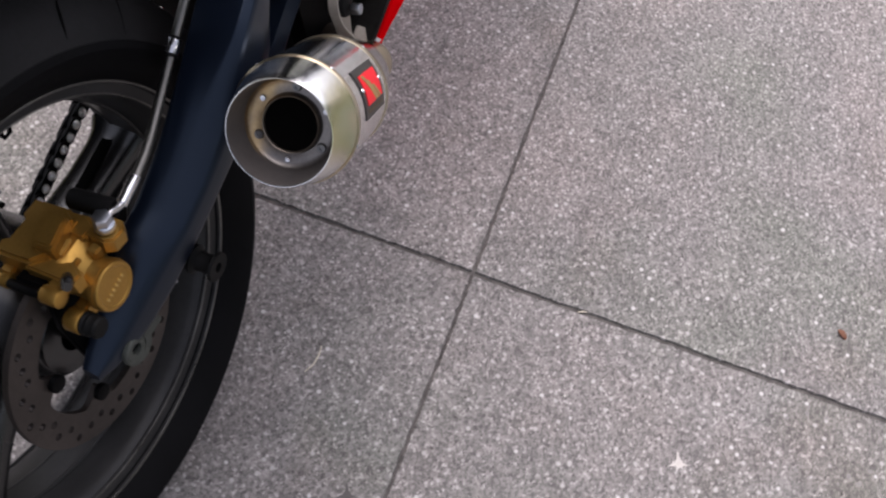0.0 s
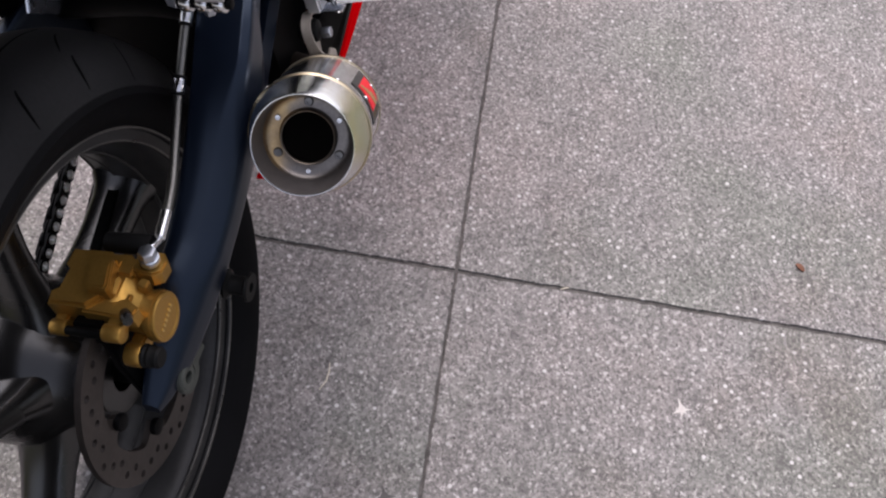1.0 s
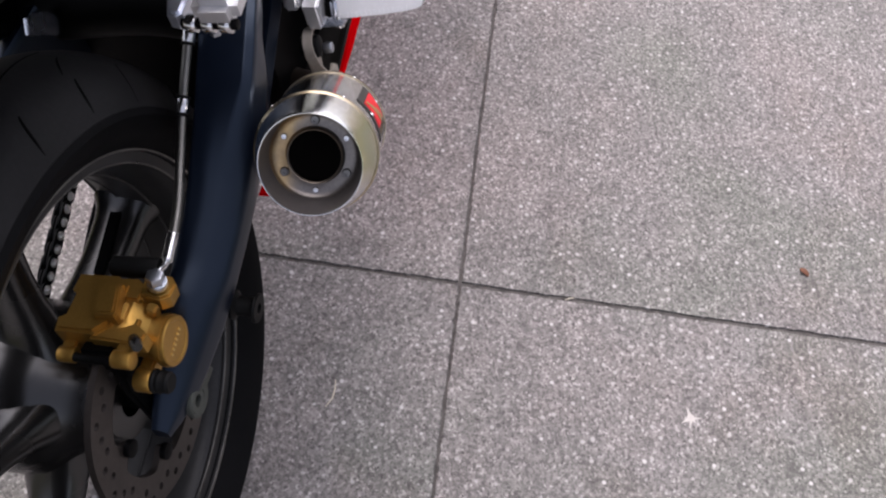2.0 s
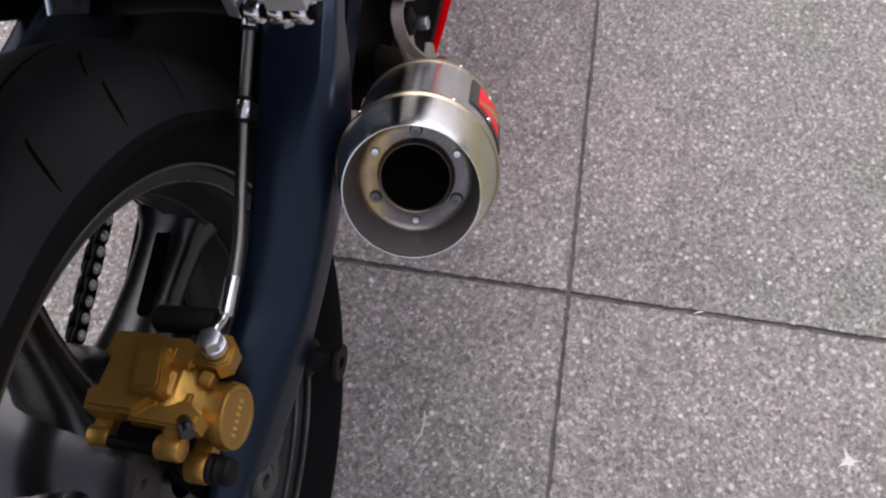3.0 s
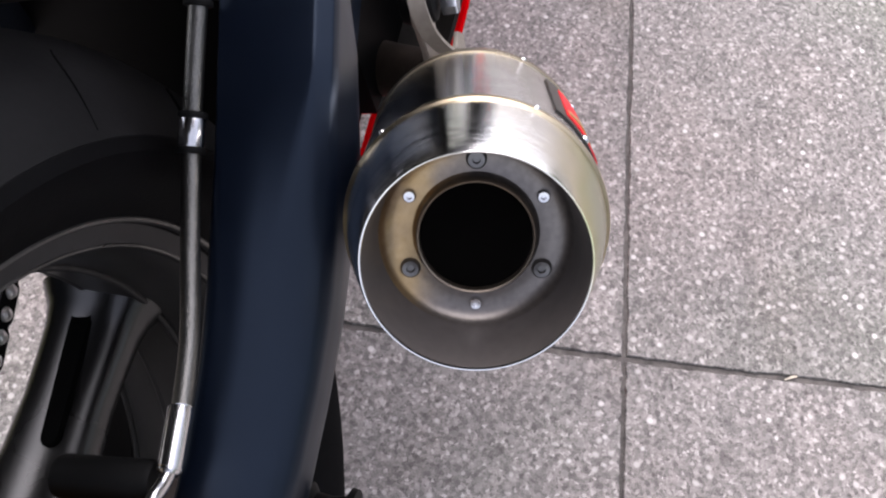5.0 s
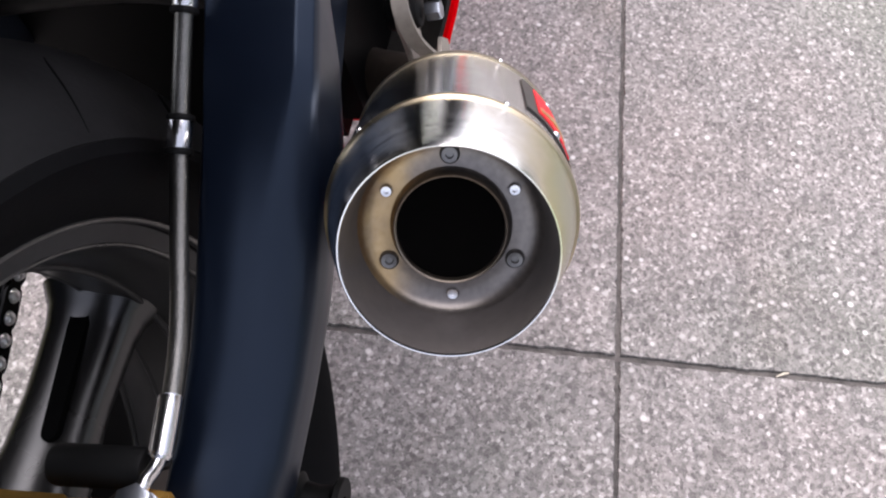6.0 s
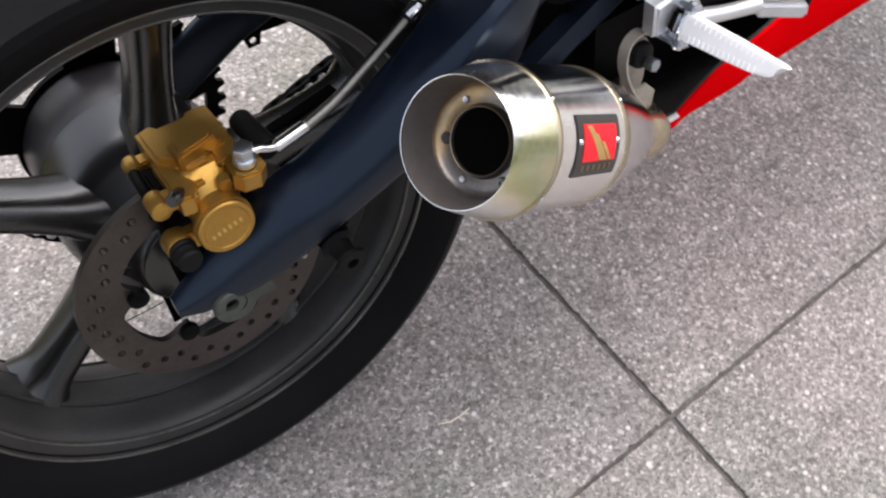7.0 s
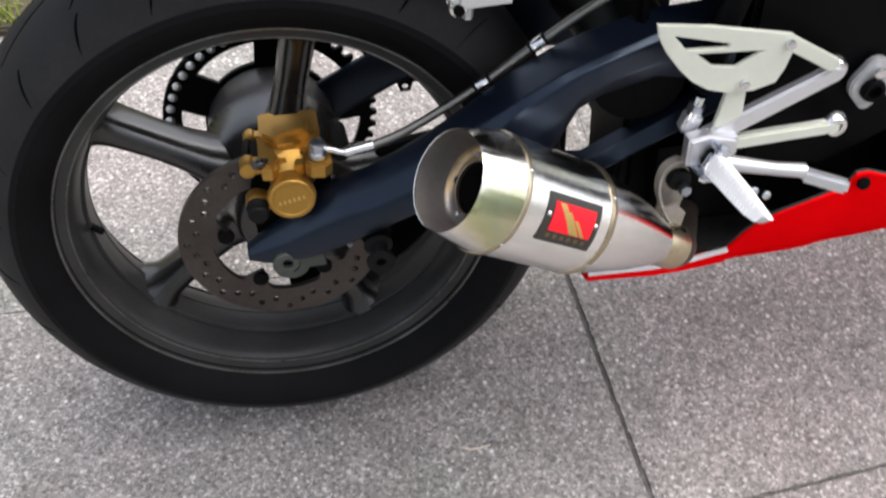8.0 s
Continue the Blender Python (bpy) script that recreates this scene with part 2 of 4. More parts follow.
def curve_points(pts, steps=8):
    """Catmull-Rom through the points."""
    p = [Vector(q) for q in pts]
    p = [p[0] * 2 - p[1]] + p + [p[-1] * 2 - p[-2]]
    out = []
    for i in range(1, len(p) - 2):
        for s in range(steps):
            t = s / steps
            a, b, c, d = p[i - 1:i + 3]
            out.append(0.5 * (2 * b + (c - a) * t + (2 * a - 5 * b + 4 * c - d) * t * t + (3 * b - a - 3 * c + d) * t ** 3))
    out.append(p[-2])
    return out


def tube(pts, radius, seg=16, steps=8, bm=None):
    """A round tube along a smooth line; radius may be a number or a list along the points."""
    bm = bm or bmesh.new()
    c = curve_points(pts, steps)
    rings, hint = [], Vector((0, 0, 1))
    for i, q in enumerate(c):
        d = (c[min(i + 1, len(c) - 1)] - c[max(i - 1, 0)])
        m = axes(q, d, hint)
        hint = m.col[0].to_3d()
        if isinstance(radius, (list, tuple)):
            f = i / (len(c) - 1) * (len(radius) - 1)
            j = min(int(f), len(radius) - 2)
            r = radius[j] + (radius[j + 1] - radius[j]) * (f - j)
        else:
            r = radius
        rings.append(ring(bm, [m @ Vector((r * math.cos(a), r * math.sin(a), 0)) for a in (2 * math.pi * k / seg for k in range(seg))]))
    skin(bm, rings)
    return bm


def slab(outline, depth, m, bev=0.0, holes=(), bm=None):
    """A plate: the 2D outline (with holes) in the x-y plane of m, extruded to z = depth, rims bevelled."""
    own = bmesh.new()
    edges = []
    for loop in (outline, *holes):
        vs = [own.verts.new((x, y, 0)) for x, y in loop]
        edges += [own.edges.new((vs[i], vs[(i + 1) % len(vs)])) for i in range(len(vs))]
    if holes:
        bmesh.ops.triangle_fill(own, edges=edges, use_beauty=True, use_dissolve=False)
    else:
        own.faces.new(own.verts)
    flat = list(own.faces)
    got = bmesh.ops.extrude_face_region(own, geom=flat)
    bmesh.ops.translate(own, verts=[v for v in got["geom"] if isinstance(v, bmesh.types.BMVert)], vec=(0, 0, depth))
    bmesh.ops.recalc_face_normals(own, faces=own.faces)
    if bev:
        sharp = [e for e in own.edges if len(e.link_faces) == 2 and e.calc_face_angle(0) > 0.9 and abs(e.verts[0].co.z - e.verts[1].co.z) < 1e-6]
        bmesh.ops.bevel(own, geom=sharp, offset=bev, segments=2, affect="EDGES", clamp_overlap=True)
    own.transform(m)
    return join(bm, own)


def block(sx, sy, sz, m, bev=0.002, bm=None, taper=1.0):
    """A box of that size centred on m, edges bevelled; taper narrows its top."""
    own = bmesh.new()
    bmesh.ops.create_cube(own, size=1)
    for v in own.verts:
        k = taper if v.co.z > 0 else 1
        v.co = Vector((v.co.x * sx * k, v.co.y * sy * k, v.co.z * sz))
    if bev:
        bmesh.ops.bevel(own, geom=own.edges[:], offset=bev, segments=2, affect="EDGES", clamp_overlap=True)
    own.transform(m)
    return join(bm, own)


def join(bm, own):
    if bm is None:
        return own
    me = bpy.data.meshes.new("joined")
    own.to_mesh(me)
    own.free()
    bm.from_mesh(me)
    bpy.data.meshes.remove(me)
    return bm


def mesh_of(name, bm, material, smooth=True):
    me = bpy.data.meshes.new(name)
    bmesh.ops.recalc_face_normals(bm, faces=bm.faces)
    for f in bm.faces:
        f.smooth = smooth
    for e in bm.edges:
        e.smooth = not (len(e.link_faces) == 2 and e.calc_face_angle(0) > 0.6)
    bm.to_mesh(me)
    bm.free()
    me.materials.append(material)
    return me


def part(name, bm, material, parent=None, label=""):
    ob = new(name, mesh_of(name, bm, material))
    if parent is not None:
        ob.parent = parent
    return tagged(ob, label)


def again(ob, m):
    """Another piece on the same mesh, under the same parent."""
    o = new(ob.name.split(".")[0], ob.data)
    o.parent = ob.parent
    o.matrix_local = m
    if "label" in ob:
        o["label"] = ob["label"]
    return o


def arc(cx, cy, r, a0, a1, n):
    return [(cx + r * math.cos(radians(a0 + (a1 - a0) * i / n)), cy + r * math.sin(radians(a0 + (a1 - a0) * i / n))) for i in range(n + 1)]


# ---- ground: granite slabs on a bed ----
bm = bmesh.new()
bmesh.ops.create_grid(bm, x_segments=2, y_segments=2, size=400)
bmesh.ops.translate(bm, verts=bm.verts, vec=(0, 0, -0.0032))
ground = part("ground", bm, GROUT)
tagged(ground, "dark sandy bed under grey granite paving", "ground", kind="structure")
# unseen pale sheet added so the muffler reflects bright ground far off
bm = bmesh.new()
rows = [ring(bm, [(-q, -q, -0.003), (q, -q, -0.003), (q, q, -0.003), (-q, q, -0.003)]) for q in (5.6, 390)]
skin(bm, rows, caps=False)
tagged(part("pavement", bm, PALE_STONE), "pale grey granite sheet out of view, added to brighten the muffler's reflection", "pavement", kind="structure")
SLAB, GAP, THIN, TURN = 1.2, 0.0064, 0.0044, radians(4.27)
CROSS = Vector((0.394, -0.331, 0))

# ---- the motorcycle, leaning on its side stand ----
LEAN = Matrix.Translation((0, -0.0742, 0.0026)) @ pose(0, 0, 0, -13.66)
bike = new("motorcycle")
bike.matrix_world = LEAN
tagged(bike, "black and red sports motorcycle with gold caliper leaning on paving", "motorcycle")
RW = 0.314
AXLE = axes((0, 0, RW), (0, -1, 0), (1, 0, 0))  # z towards the right-hand side


def wheel_pt(r, deg, y):
    return Vector((r * math.cos(radians(deg)), y, RW + r * math.sin(radians(deg))))


# rear wheel
def bead(r, h, w, a0, a1, n=5):
    """A rounded ridge in the rim's section."""
    return [(r + w * math.cos(radians(a0 + (a1 - a0) * k / n)), h + w * math.sin(radians(a0 + (a1 - a0) * k / n))) for k in range(n + 1)]


rim_half = bead(0.2290, 0.0590, 0.0024, 60, 250) + [(0.2245, 0.0548)] + bead(0.2165, 0.0525, 0.0022, 90, 250) + [(0.2130, 0.0470), (0.2090, 0.040), (0.2055, 0.026)] + bead(0.2030, 0.0150, 0.0022, 60, 230) + [(0.2010, 0.004)]
rim_in = rim_half + [(r, -h) for r, h in rim_half[::-1]]
rim_out = [(0.2313, -0.0595), (0.2306, -0.053), (0.2230, -0.047), (0.2135, -0.03), (0.2100, 0), (0.2135, 0.03), (0.2230, 0.047), (0.2306, 0.053), (0.2313, 0.0595)]
rim_bm = revolve(rim_in + rim_out, 160, AXLE, closed=True)
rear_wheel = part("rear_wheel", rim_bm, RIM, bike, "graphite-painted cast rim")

# pale rings paint the highlights along the rim edges
for r0, h0, w in ((0.2291, 0.0598, 0.0021), (0.2162, 0.0536, 0.0014)):
    for s_ in (-1, 1):
        part("rim_edge", revolve([(r0 + w * math.cos(2 * math.pi * k / 8), s_ * h0 + w * math.sin(2 * math.pi * k / 8)) for k in range(8)], 160, AXLE, closed=True), LIP, rear_wheel, "pale ring painting the rim edge highlight")

tp = []
for i in range(33):
    a = radians(-104 + 208 * i / 32)
    tp.append((0.222 + 0.092 * math.cos(a), 0.0905 * math.sin(a)))
tp = [(0.2268, -0.0570), (0.2305, -0.0625)] + [(r, math.copysign(min(abs(h), 0.0640 + max(0, r - 0.2310) * 0.80), h)) for r, h in tp if r > 0.2360] + [(0.2305, 0.0625), (0.2268, 0.0570)]
tyre = part("tyre", revolve(tp + [(0.222, 0.045), (0.216, 0), (0.222, -0.045)], 160, AXLE, closed=True), RUBBER, rear_wheel, "black road tyre with shallow curved grooves")
tread_line = [(0.222 + 0.0925 * math.cos(a), 0.0910 * math.sin(a)) for a in (radians(-60.5 + 121 * i / 32) for i in range(33))]
tread = part("tread", revolve(tread_line + [(0.262, 0.0765), (0.300, 0), (0.262, -0.0765)], 160, AXLE, closed=True), TREAD, tyre, "scuffed grey tread rubber")


def groove(a0, y0, a1, y1, w):
    """A tapered black strip over the tread, its colour standing for a slit's shade."""
    bm = bmesh.new()
    rings = []
    n = 10
    for i in range(n + 1):
        t = i / n
        y = y0 + (y1 - y0) * t
        deg = a0 + (a1 - a0) * t ** 0.8
        ww = w * (0.25 + 0.75 * math.sin(math.pi * min(1, t + 0.08)) ** 0.5)
        r = 0.222 + 0.0925 * math.sqrt(max(0, 1 - (y / 0.0910) ** 2))
        da = math.degrees(ww / 0.30)
        rings.append(ring(bm, [wheel_pt(r + 0.0003, deg - da, y), wheel_pt(r + 0.0003, deg + da, y), wheel_pt(r - 0.004, deg + da * 0.6, y), wheel_pt(r - 0.004, deg - da * 0.6, y)]))
    skin(bm, rings)
    return bm


for k in range(23):
    b = 360 / 23 * k + 11.6
    for side in (-1, 1):
        e = b if side < 0 else b + 8
        if k % 7 == 2:
            part("tread_groove", groove(e - 1, side * 0.043, e + 3, side * 0.0770, 0.0007), GROOVE, tread)
        else:
            part("tread_groove", groove(e - 1.5, side * 0.052, e + 1.6, side * 0.0750, 0.0017), GROOVE, tread)
        if k % 4 == 3:
            part("tread_groove", groove(e - 5.5, side * 0.024, e - 0.5, side * 0.0450, 0.0016), GROOVE, tread)
            part("tread_groove", groove(e - 6, side * 0.004, e + 17.5, side * 0.0330, 0.0034), GROOVE, tread)

hub_prof = [(0.020, 0.062), (0.042, 0.062), (0.046, 0.058), (0.050, 0.040), (0.058, 0.020), (0.072, 0.004), (0.080, -0.012), (0.083, -0.030), (0.083, -0.066), (0.078, -0.072), (0.020, -0.072)]
part("hub", revolve(hub_prof, 64, AXLE, closed=True), SPOKE, rear_wheel, "gloss cast hub, rim paint darkened for shade")


def spoke_mesh():
    """One cast spoke along +x from hub to rim, rounded, flared at both ends."""
    bm = bmesh.new()
    spec = [(0.050, 0.034, 0.040), (0.066, 0.027, 0.036), (0.085, 0.0205, 0.031), (0.110, 0.0178, 0.0275), (0.140, 0.0170, 0.026), (0.165, 0.0178, 0.027), (0.182, 0.0186, 0.028), (0.194, 0.0215, 0.030), (0.2065, 0.030, 0.036)]
    rings = []
    for x, w, d in spec:
        pts = []
        for k in range(40):
            a = 2 * math.pi * k / 40
            c, s = math.cos(a), math.sin(a)
            pts.append((x, math.copysign(abs(c) ** 0.82, c) * d + 0.016, math.copysign(abs(s) ** 0.86, s) * w))
        rings.append(ring(bm, pts))
    skin(bm, rings)
    return bm


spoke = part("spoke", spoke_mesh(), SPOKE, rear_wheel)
for k in range(5):
    m = Matrix.Translation((0, 0, RW)) @ Matrix.Rotation(-radians(4.5 + 72 * k), 4, "Y")
    if k == 0:
        spoke.matrix_local = m
    else:
        again(spoke, m)
# black slab on the flank paints the shade inside the spoke's slot
slot = part("slot_shade", slab(arc(0.1945, 0.002, 0.0070, -90, 90, 6) + arc(0.117, -0.005, 0.0058, 90, 270, 6), 0.0058, axes((0, 0.0125, 0.0136), (0, 0, 1), (1, 0, 0)), 0.0008), GROOVE, rear_wheel, "black slab painting the dark of the spoke's slot")
slot.matrix_local = Matrix.Translation((0, 0, RW)) @ Matrix.Rotation(-radians(4.5), 4, "Y")

# brake disc with drilled band
holes = []
for k in range(40):
    a = radians(9 * k + 132)
    rr = (0.0975, 0.0905, 0.0848, 0.0940, 0.0875)[k % 5]
    holes.append([(rr * math.cos(a) + 0.0038 * math.cos(b), rr * math.sin(a) + 0.0038 * math.sin(b)) for b in (2 * math.pi * j / 10 for j in range(10))])
inner = []
for k in range(120):
    a = 2 * math.pi * k / 120
    t = max(0.0, math.cos(5 * (a - radians(167)))) ** 3
    inner.append(((0.0725 - 0.021 * t) * math.cos(a), (0.0725 - 0.021 * t) * math.sin(a)))
disc = part("brake_disc", slab(arc(0, 0, 0.1062, 0, 360, 119)[:-1], 0.0065, axes((0, -0.0780, RW), (0, -1, 0), (1, 0, 0)), 0.0, [inner] + holes), DISC, rear_wheel, "drilled steel brake disc, dull brown-grey")
bolt_bm = rod(0.0085, 0.006, axes((0, 0, 0), (0, -1, 0)), 16)
bolt = None
for k in range(5):
    m = Matrix.Translation(wheel_pt(0.058, 167 + 72 * k, -0.0845))
    if bolt is None:
        bolt = part("disc_bolt", bolt_bm, DARK, rear_wheel)
        bolt.matrix_local = m
    else:
        again(bolt, m)

# sprocket with teeth and windows
teeth = 46
outline = []
for k in range(teeth):
    a = 2 * math.pi * k / teeth
    for da, r in ((0.0, 0.117), (0.029, 0.1185), (0.052, 0.1252), (0.082, 0.1252), (0.107, 0.1185)):
        outline.append((r * math.cos(a + da), r * math.sin(a + da)))
wins = []
for k in range(5):
    b = 72 * k + 22
    wins.append(arc(0, 0, 0.105, b, b + 44, 8) + arc(0, 0, 0.078, b + 40, b + 4, 8))
part("sprocket", slab(outline, 0.006, axes((0, 0.143, RW), (0, -1, 0), (1, 0, 0)), 0, wins), DARK, rear_wheel, "black steel sprocket with cut-out windows")
part("carrier", rod(0.075, 0.075, axes((0, 0.140, RW), (0, -1, 0)), 48, 0.01), HUB, rear_wheel)
part("valve_stem", rod(0.0042, 0.017, axes(wheel_pt(0.2035, 183, -0.012), (0.75, -0.66, 0)), 10), RUBBER_SOFT, rear_wheel)

# swingarm: gull-shaped box beam on the right, plain beam on the left
ARM_SPEC = [(-0.036, .312, .326, -.099, -.114), (-0.020, .310, .338, -.098, -.120), (0.0, .311, .352, -.098, -.126), (.03, .322, .378, -.100, -.136), (.06, .337, .399, -.103, -.145), (.093, .357, .411, -.106, -.153),
            (.128, .375, .430, -.109, -.1585), (.156, .388, .447, -.110, -.1615), (.20, .404, .477, -.111, -.1640), (.235, .414, .502, -.111, -.1655), (.268, .440, .518, -.108, -.163), (.288, .474, .524, -.104, -.160), (.31, .484, .529, -.100, -.156), (.37, .484, .535, -.085, -.135), (.45, .46, .530, -.068, -.12)]
SECTION = [(0, .90), (.05, 1), (.40, .99), (.850, .970), (.870, .962), (.982, .890), (1, .830), (.990, .40), (.86, .03), (.78, 0), (.1, 0), (0, .08)]
ROUNDED = [(0, .92), (.07, 1), (.36, .975), (.62, .88), (.84, .74), (.955, .635), (1, .54), (.998, .34), (.975, .12), (.88, 0), (.1, 0), (0, .08)]


def beam(spec, crease=False):
    """A box beam lofted through sections of given height and width, round at the rear; crease adds a sharp outer shoulder further forward."""
    bm = bmesh.new()
    n = len(SECTION)
    rings = []
    fine = []
    for (a, b) in zip(spec[:-1], spec[1:]):
        fine += [tuple(p + (q - p) * t / 4 for p, q in zip(a, b)) for t in range(4)]
    fine.append(spec[-1])
    for x, z0, z1, yi, yo in fine:
        k = min(1, max(0, (x - 0.17) / 0.06)) if crease else 0
        flat = [(a[0] + (b[0] - a[0]) * k, a[1] + (b[1] - a[1]) * k) for a, b in zip(ROUNDED, SECTION)]
        cut_ = 0.30 - 0.16 * k
        pts = []
        for i in range(n):
            (u0, v0), (u1, v1), (u2, v2) = flat[i - 1], flat[i], flat[(i + 1) % n]
            pts += [(u1 + (u0 - u1) * cut_, v1 + (v0 - v1) * cut_), (u1 + (u0 + u2 - 2 * u1) * cut_ * 0.18, v1 + (v0 + v2 - 2 * v1) * cut_ * 0.18), (u1 + (u2 - u1) * cut_, v1 + (v2 - v1) * cut_)]
        rings.append(ring(bm, [(x, yi + (yo - yi) * u, z0 + (z1 - z0) * v) for u, v in pts]))
    skin(bm, rings)
    return bm


swingarm = part("swingarm", beam(ARM_SPEC, True), ARM, bike, "satin blue-black swingarm")
part("left_beam", beam([(-.03, .29, .335, .122, .135), (.05, .30, .36, .122, .145), (.15, .35, .41, .122, .15), (.25, .39, .48, .11, .155), (.45, .40, .52, .06, .12)]), ARM, swingarm)
part("cross_tube", tube([(.36, -.11, .47), (.37, 0, .475), (.36, .13, .47)], 0.045, 20, 4), DARK, swingarm)
part("axle_nut", revolve([(0.0062, 0.001), (0.0062, 0.010), (0.0115, 0.010), (0.0135, 0.008), (0.0135, 0)], 24, axes((0.002, -0.118, RW), (0, -1, 0)), closed=True), DULL, swingarm, "weathered hollow axle end")
# black disc paints the dark inside the hollow axle
part("axle_bore", rod(0.0064, 0.004, axes((0.002, -0.1185, RW), (0, -1, 0)), 16), BORE_BLACK, swingarm)
part("axle", rod(0.011, 0.272, axes((0, 0.155, RW), (0, -1, 0)), 20), DARK, swingarm)
adj = slab(arc(0, 0, 0.019, 30, 330, 14) + [(0.034, -0.012), (0.034, 0.012)], 0.006, axes((0.006, -0.121, 0.3115), (0, -1, 0), (1, 0, 0.16)), 0.001, [arc(0, 0, 0.0085, 0, 348, 15)])
part("chain_adjuster", adj, DULL, swingarm, "weathered adjuster plate")
spool = revolve([(0.005, 0), (0.014, 0), (0.0145, 0.003), (0.010, 0.006), (0.009, 0.013), (0.010, 0.020), (0.0145, 0.023), (0.014, 0.026), (0.005, 0.026)], 24, axes((0.094, -0.140, 0.336), (0, -1, -0.1)), closed=True)
part("stand_spool", spool, RUBBER_SOFT, swingarm, "black paddock-stand spool")
part("spool_tab", block(0.030, 0.010, 0.022, pose(0.092, -0.136, 0.348, 0, -25, 0), 0.003), DARK, swingarm)
part("adjuster_screw", rod(0.0028, 0.006, axes((0.064, -0.134, 0.337), (0.6, -1, 0.3)), 12), ZINC, swingarm, "small bright adjuster screw")
brace = bmesh.new()
rings = []
for x, z, h in ((0.215, 0.356, 0.050), (0.255, 0.354, 0.046), (0.285, 0.359, 0.032), (0.31, 0.3665, 0.022), (0.35, 0.3870, 0.022), (0.392, 0.408, 0.022), (0.445, 0.434, 0.024)):
    rings.append(ring(brace, [(x, -0.1205, z + 0.0006), (x, -0.1215, z + 0.0035), (x, -0.117, z + h), (x, -0.098, z + h), (x, -0.098, z), (x, -0.118, z)]))
skin(brace, rings)
part("lower_brace", brace, ARM, swingarm)

# brake caliper over the disc
def plan_block(outline, z0, z1, bev=0.002, lean=0.0):
    """A cast block with that plan outline between two heights; lean slopes its top down towards the outside."""
    bm = slab(outline, z1 - z0, Matrix.Translation((0, 0, z0)), bev)
    for v in bm.verts:
        if v.co.z > (z0 + z1) / 2:
            v.co.z += lean * (v.co.y + 0.07)
    return bm


caliper = part("brake_caliper", plan_block([(-0.007, -0.046), (0.006, -0.044), (0.010, -0.050), (0.030, -0.051), (0.034, -0.046), (0.050, -0.047), (0.051, -0.083), (0.043, -0.095), (0.004, -0.093), (-0.007, -0.082)], 0.402, 0.4430, 0.003), GOLD, bike, "gold anodised brake caliper")
COVER = [(0.0375, -0.0710), (0.0405, -0.0735), (0.0390, -0.0920), (0.0362, -0.0945), (0.0090, -0.1010), (0.0062, -0.0990), (0.0055, -0.0815), (0.0080, -0.0785)]
part("cover_plate", plan_block(COVER, 0.424, 0.4495, 0.0012), GOLD, caliper)
part("cover_field", plan_block([(0.0225 + (x - 0.0225) * 0.80, -0.0865 + (y + 0.0865) * 0.74) for x, y in COVER], 0.4480, 0.4504, 0.0006), GOLD, caliper)
part("rear_ledge", plan_block([(-0.0095, -0.078), (0.002, -0.078), (0.004, -0.097), (0.010, -0.112), (0.002, -0.125), (-0.0075, -0.123), (-0.0095, -0.110)], 0.416, 0.4395, 0.002, 0.10), GOLD, caliper)
part("front_ledge", plan_block([(0.030, -0.090), (0.050, -0.080), (0.052, -0.100), (0.044, -0.110), (0.030, -0.108)], 0.410, 0.4400, 0.002, 0.05), GOLD, caliper)
half = bmesh.new()
rings = []
for y, cx, cz, hw, hh, pw in ((-0.086, 0.0205, 0.417, 0.027, 0.021, 0.3), (-0.097, 0.0205, 0.415, 0.025, 0.021, 0.35), (-0.1035, 0.0198, 0.4135, 0.0225, 0.0225, 0.45), (-0.110, 0.0186, 0.4080, 0.0205, 0.0235, 0.65), (-0.1175, 0.0172, 0.4000, 0.0195, 0.0228, 1.0), (-0.1235, 0.0170, 0.3980, 0.0232, 0.0232, 1.0), (-0.1275, 0.0168, 0.3978, 0.0232, 0.0232, 1.0)):
    rings.append(ring(half, [(cx + hw * math.copysign(abs(math.cos(a)) ** pw, math.cos(a)), y, cz + hh * math.copysign(abs(math.sin(a)) ** pw, math.sin(a))) for a in (2 * math.pi * k / 36 for k in range(36))]))
skin(half, rings)
part("outer_half", half, GOLD, caliper)
cap = part("piston_cap", revolve([(0.0, 0.0042), (0.0175, 0.0042), (0.0185, 0.0050), (0.0215, 0.0050), (0.0225, 0.0040), (0.0227, 0.0), (0, 0)], 48, axes((0.0168, -0.1275, 0.3978), (0, -1, 0.03))), GOLD, caliper, "round gold piston cap with raised letters")
for k in range(6):
    part("letter_bar", block(0.0022, 0.0012, 0.0042, pose(0.0050 + 0.0046 * k, -0.1319, 0.3945 + 0.0009 * k, 0, -14, 0), 0.0003), GOLD_LIGHT, cap)
part("cross_rib", block(0.017, 0.0045, 0.006, pose(0.0175, -0.0995, 0.4375, 20, 0, 2), 0.001), GOLD, caliper)
part("cast_lug", block(0.009, 0.009, 0.016, pose(0.0285, -0.1170, 0.4240, 12, 0, -8), 0.0012), GOLD, caliper)
part("step_plate", plan_block([(0.004, -0.098), (0.026, -0.100), (0.027, -0.106), (0.018, -0.108), (0.016, -0.113), (0.008, -0.113)], 0.425, 0.4365, 0.0012, 0.12), GOLD, caliper)
part("step_plate", plan_block([(0.029, -0.098), (0.040, -0.098), (0.041, -0.108), (0.033, -0.110)], 0.425, 0.4390, 0.0012, 0.08), GOLD, caliper)
